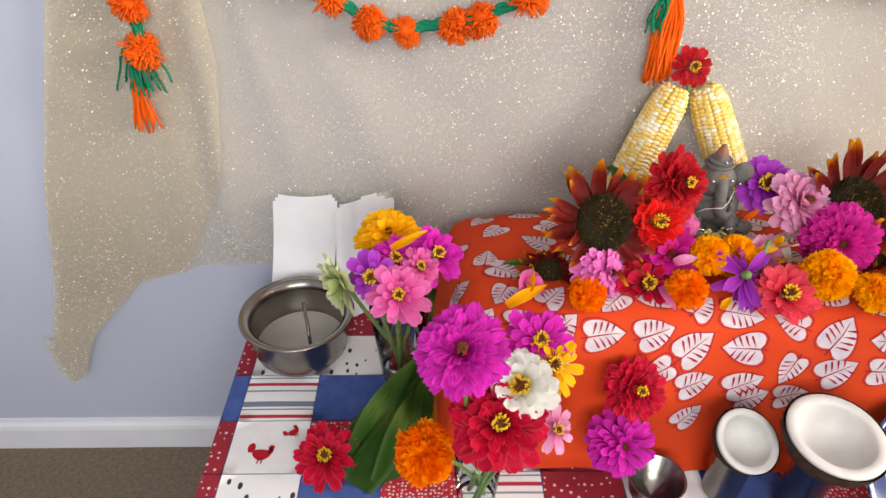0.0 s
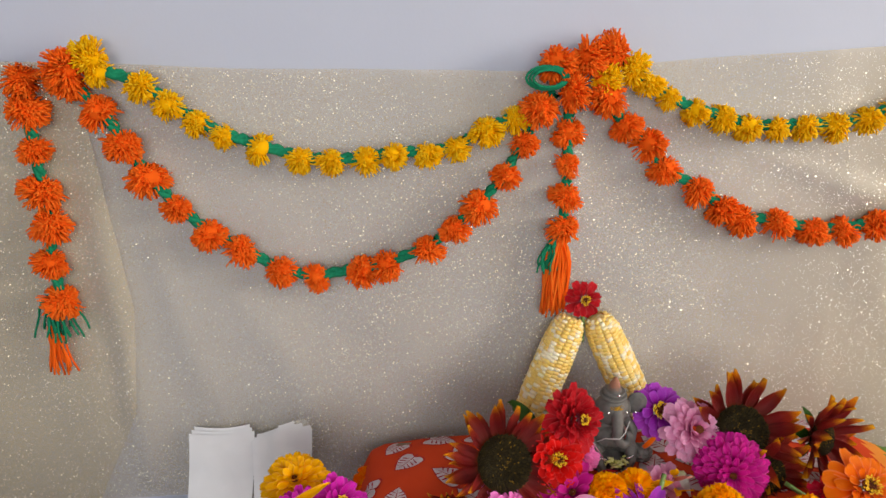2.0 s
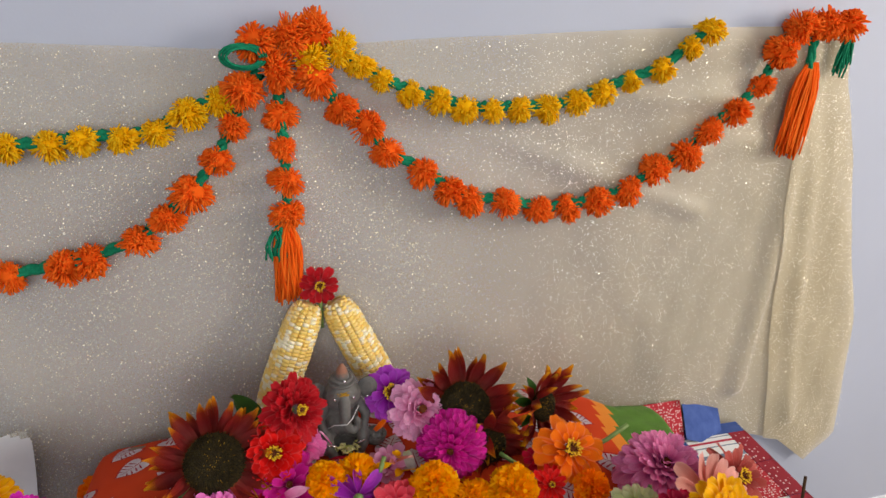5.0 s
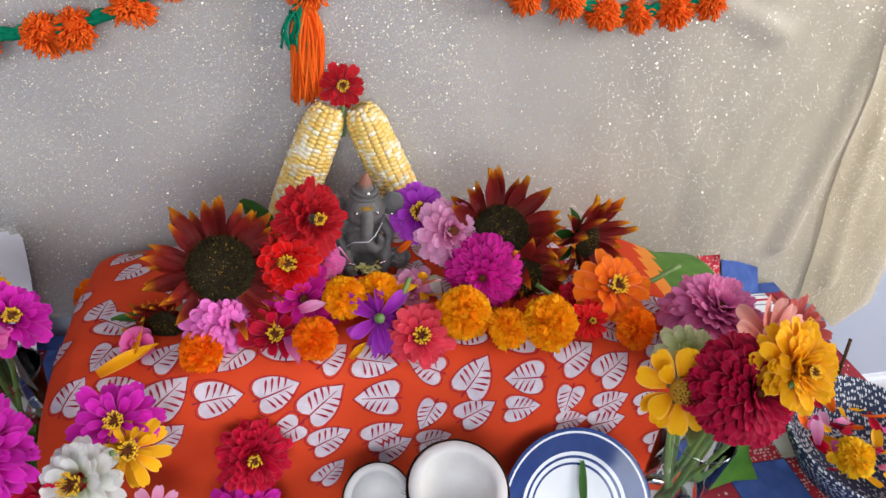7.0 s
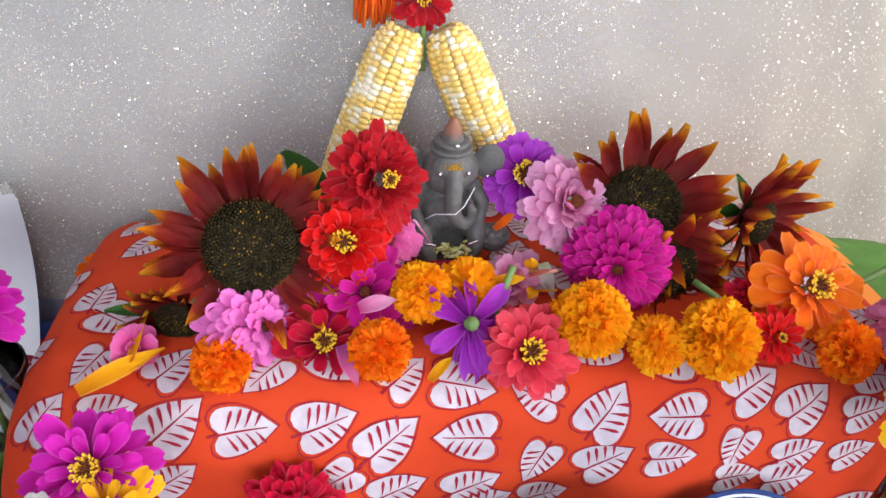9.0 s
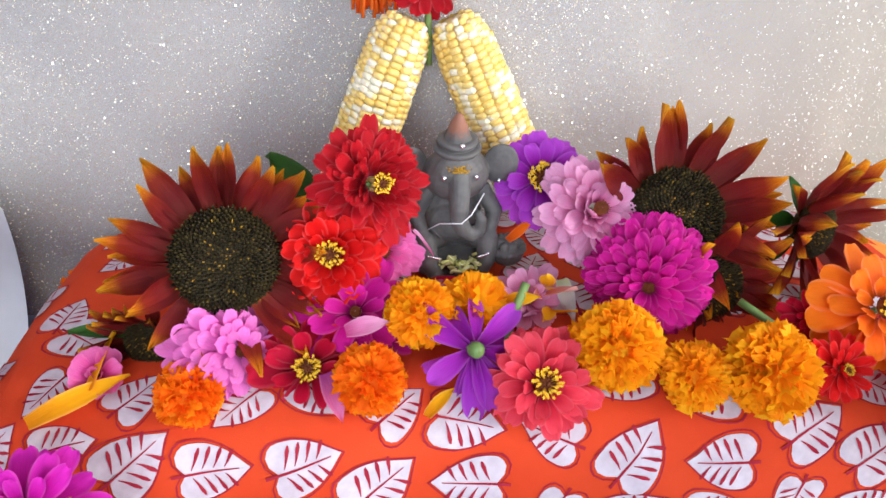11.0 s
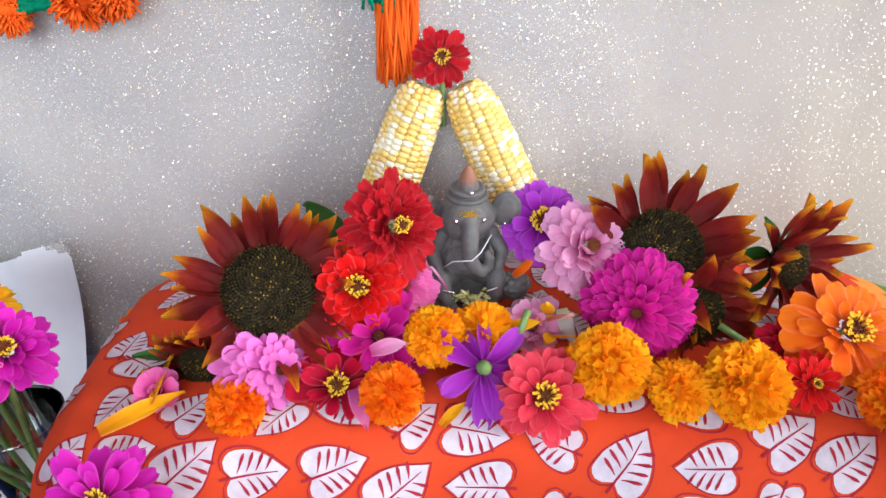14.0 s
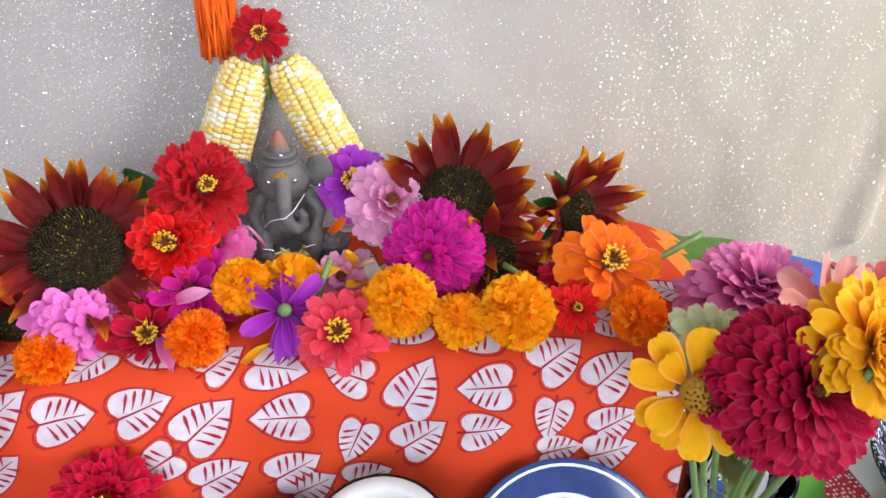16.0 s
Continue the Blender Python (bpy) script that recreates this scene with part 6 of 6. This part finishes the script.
def cup(x, y, h):
    """A small steel cup that holds up a coconut half."""
    hp = Heap()
    hp.put(*lathe([(0.0005, 0), (0.020, 0), (0.022, 0.004), (0.025, h), (0.0262, h + 0.001), (0.0245, h), (0.021, 0.006), (0.0005, 0.004)], 32))
    return thing("steel_cup", "small steel cup under a coconut half", "cup", group="steel cups", m=pose(x, y, TABLE_Z + 0.0035), data=hp.mesh("steel_cup", M_STEEL))


cup(0.395, 0.590, 0.078)
cup(0.479, 0.566, 0.098)


def plate():
    ob = thing("striped_plate", "white plate with dark blue rim bands propped before the altar", "plate", m=facing((0.632, 0.560, 0.527), (0.02, -0.66, 0.75)))
    bands = [(0.0, 0.052, 0), (0.052, 0.055, 1), (0.055, 0.060, 0), (0.060, 0.0635, 1), (0.0635, 0.068, 0), (0.068, 0.090, 1), (0.090, 0.0925, 0), (0.0925, 0.097, 1)]
    hp, idx = Heap(), []

    def height(r):
        return float(np.interp(r, [0, 0.05, 0.062, 0.09, 0.097], [0, 0, 0.004, 0.014, 0.016]))

    radii = [(0.0005, 0)] + [(r, c) for a, b, c in bands for r in ((a + b) / 2, b)]
    rim = [(0.0965, 0.013), (0.06, -0.004), (0.0005, -0.004)]
    vs, fs = lathe([(r, height(r)) for r, c in radii] + rim, 56)
    hp.put(vs, fs)
    for r, c in radii[1:]:
        idx += [c] * 56
    idx += [1] * 56 * len(rim)
    me = hp.mesh("glazed_dish", [M_PLATE_WHITE, M_PLATE_BLUE])
    for p, c in zip(me.polygons, idx):
        p.material_index = c
    part("glazed_dish", me, ob)
    return ob


plate()
leaf("small sprig lying on the striped plate", (0.644, 0.560, 0.535), (0.05, 0.7, 0.65), 0.06, 0.2, M_LEAF)

# ---------------------------------------------------------------- bunch and basket, east end
RV = "in the end glass"
glass_c = tumbler("clear glass tumbler holding a mixed bunch of zinnias", 0.775, 0.575, 0.033, 0.043, 0.165, 0.09)
right_bunch = [(0.775, 0.640, 0.735), (0.830, 0.605, 0.740), (0.748, 0.532, 0.740), (0.702, 0.566, 0.720), (0.775, 0.510, 0.790), (0.742, 0.612, 0.715), (0.88, 0.625, 0.725)]
stems(glass_c, right_bunch)
dome_zinnia("full lilac dome zinnia " + RV, (0.822, 0.680, 0.708), (-0.02, -0.22, 0.97), 0.062, P_LILAC, rows=9, n=27, wide=0.38, group=GV, hi=75)
zinnia("salmon pink single zinnia " + RV, (0.822, 0.592, 0.757), (0.0, -0.72, 0.62), 0.048, P_SALMON, rows=2, n=13, lo=12, hi=40, wide=0.42, eye=0.22, group=GV)
zinnia("brick pink zinnia " + RV, (0.893, 0.625, 0.738), (0.25, -0.6, 0.7), 0.046, P_BRICK, rows=3, n=13, group=GV)
zinnia("yellow single zinnia with a brown eye " + RV, (0.702, 0.560, 0.732), (-0.15, -0.72, 0.62), 0.040, P_YELLOW, rows=2, n=10, lo=4, hi=22, wide=0.66, eye=0.44, short=0.2, ring=False, eye_mat=M_POLLEN, group=GV)
dome_zinnia("large wine-red double zinnia " + RV, (0.757, 0.540, 0.748), (0.0, -0.70, 0.66), 0.056, P_WINE, rows=10, n=30, wide=0.44, eye=0.12, group=GV)
zinnia("large yellow double zinnia " + RV, (0.790, 0.526, 0.791), (0.02, -0.74, 0.60), 0.045, P_YELLOW, rows=6, n=20, hi=62, wide=0.44, eye=0.16, group=GV)
zinnia("pale green white zinnia " + RV, (0.742, 0.608, 0.728), (-0.1, -0.65, 0.7), 0.036, P_LIME, rows=4, n=15, group=GV)


def basket():
    ob = thing("patterned_bowl", "bowl with indigo and white dashes full of petals", "bowl", m=pose(1.085, 0.585, TABLE_Z + 0.0035))
    hp = Heap()
    hp.put(*lathe([(0.0005, 0.0), (0.05, 0.0), (0.075, 0.012), (0.112, 0.065), (0.118, 0.080), (0.116, 0.083), (0.110, 0.078), (0.07, 0.018), (0.0005, 0.010)], 56))
    part("body", hp.mesh("body", M_BASKET), ob)
    g = random.Random(17)
    for k, mt in enumerate((P_YELLOW, P_CRIMSON, P_PINK, P_ORANGE, P_CRIMSON, P_YELLOW, P_HOTPINK) * 7):
        me = PETALS_LOOSE[mt.name]
        w, q = g.uniform(0, 6.28), 0.075 * math.sqrt(g.random())
        m = Matrix.Translation((1.085 + q * math.cos(w), 0.585 + q * math.sin(w), TABLE_Z + 0.048 + 0.028 * g.random())) @ Euler((g.uniform(-0.7, 0.7), g.uniform(-0.7, 0.7), g.uniform(0, 6))).to_matrix().to_4x4() @ Matrix.Scale(g.uniform(0.022, 0.036), 4)
        thing("loose_petal", "loose flower petal in the patterned bowl", "petal", group="petals in the patterned bowl", m=m, data=me)
    return ob


PETALS_LOOSE = {m.name: petal_mesh("loose_petal", m, "spoon", 0.5, 0.2, 0.3, 51) for m in (P_YELLOW, P_CRIMSON, P_PINK, P_ORANGE, P_HOTPINK)}
basket()
marigold("pale yellow marigold in the patterned bowl", (1.03, 0.56, 0.548), (0, -0.5, 0.85), 0.03, MG_YELLOW, 130)
hp = Heap()
hp.put(*tube([(1.150, 0.70, 0.464), (1.170, 0.73, 0.51), (1.190, 0.757, 0.552)], 0.0028, 6))
thing("incense_stick", "thin dark incense stick standing on the tablecloth", "incense stick", data=hp.mesh("incense_stick", M_COCO_SHELL))
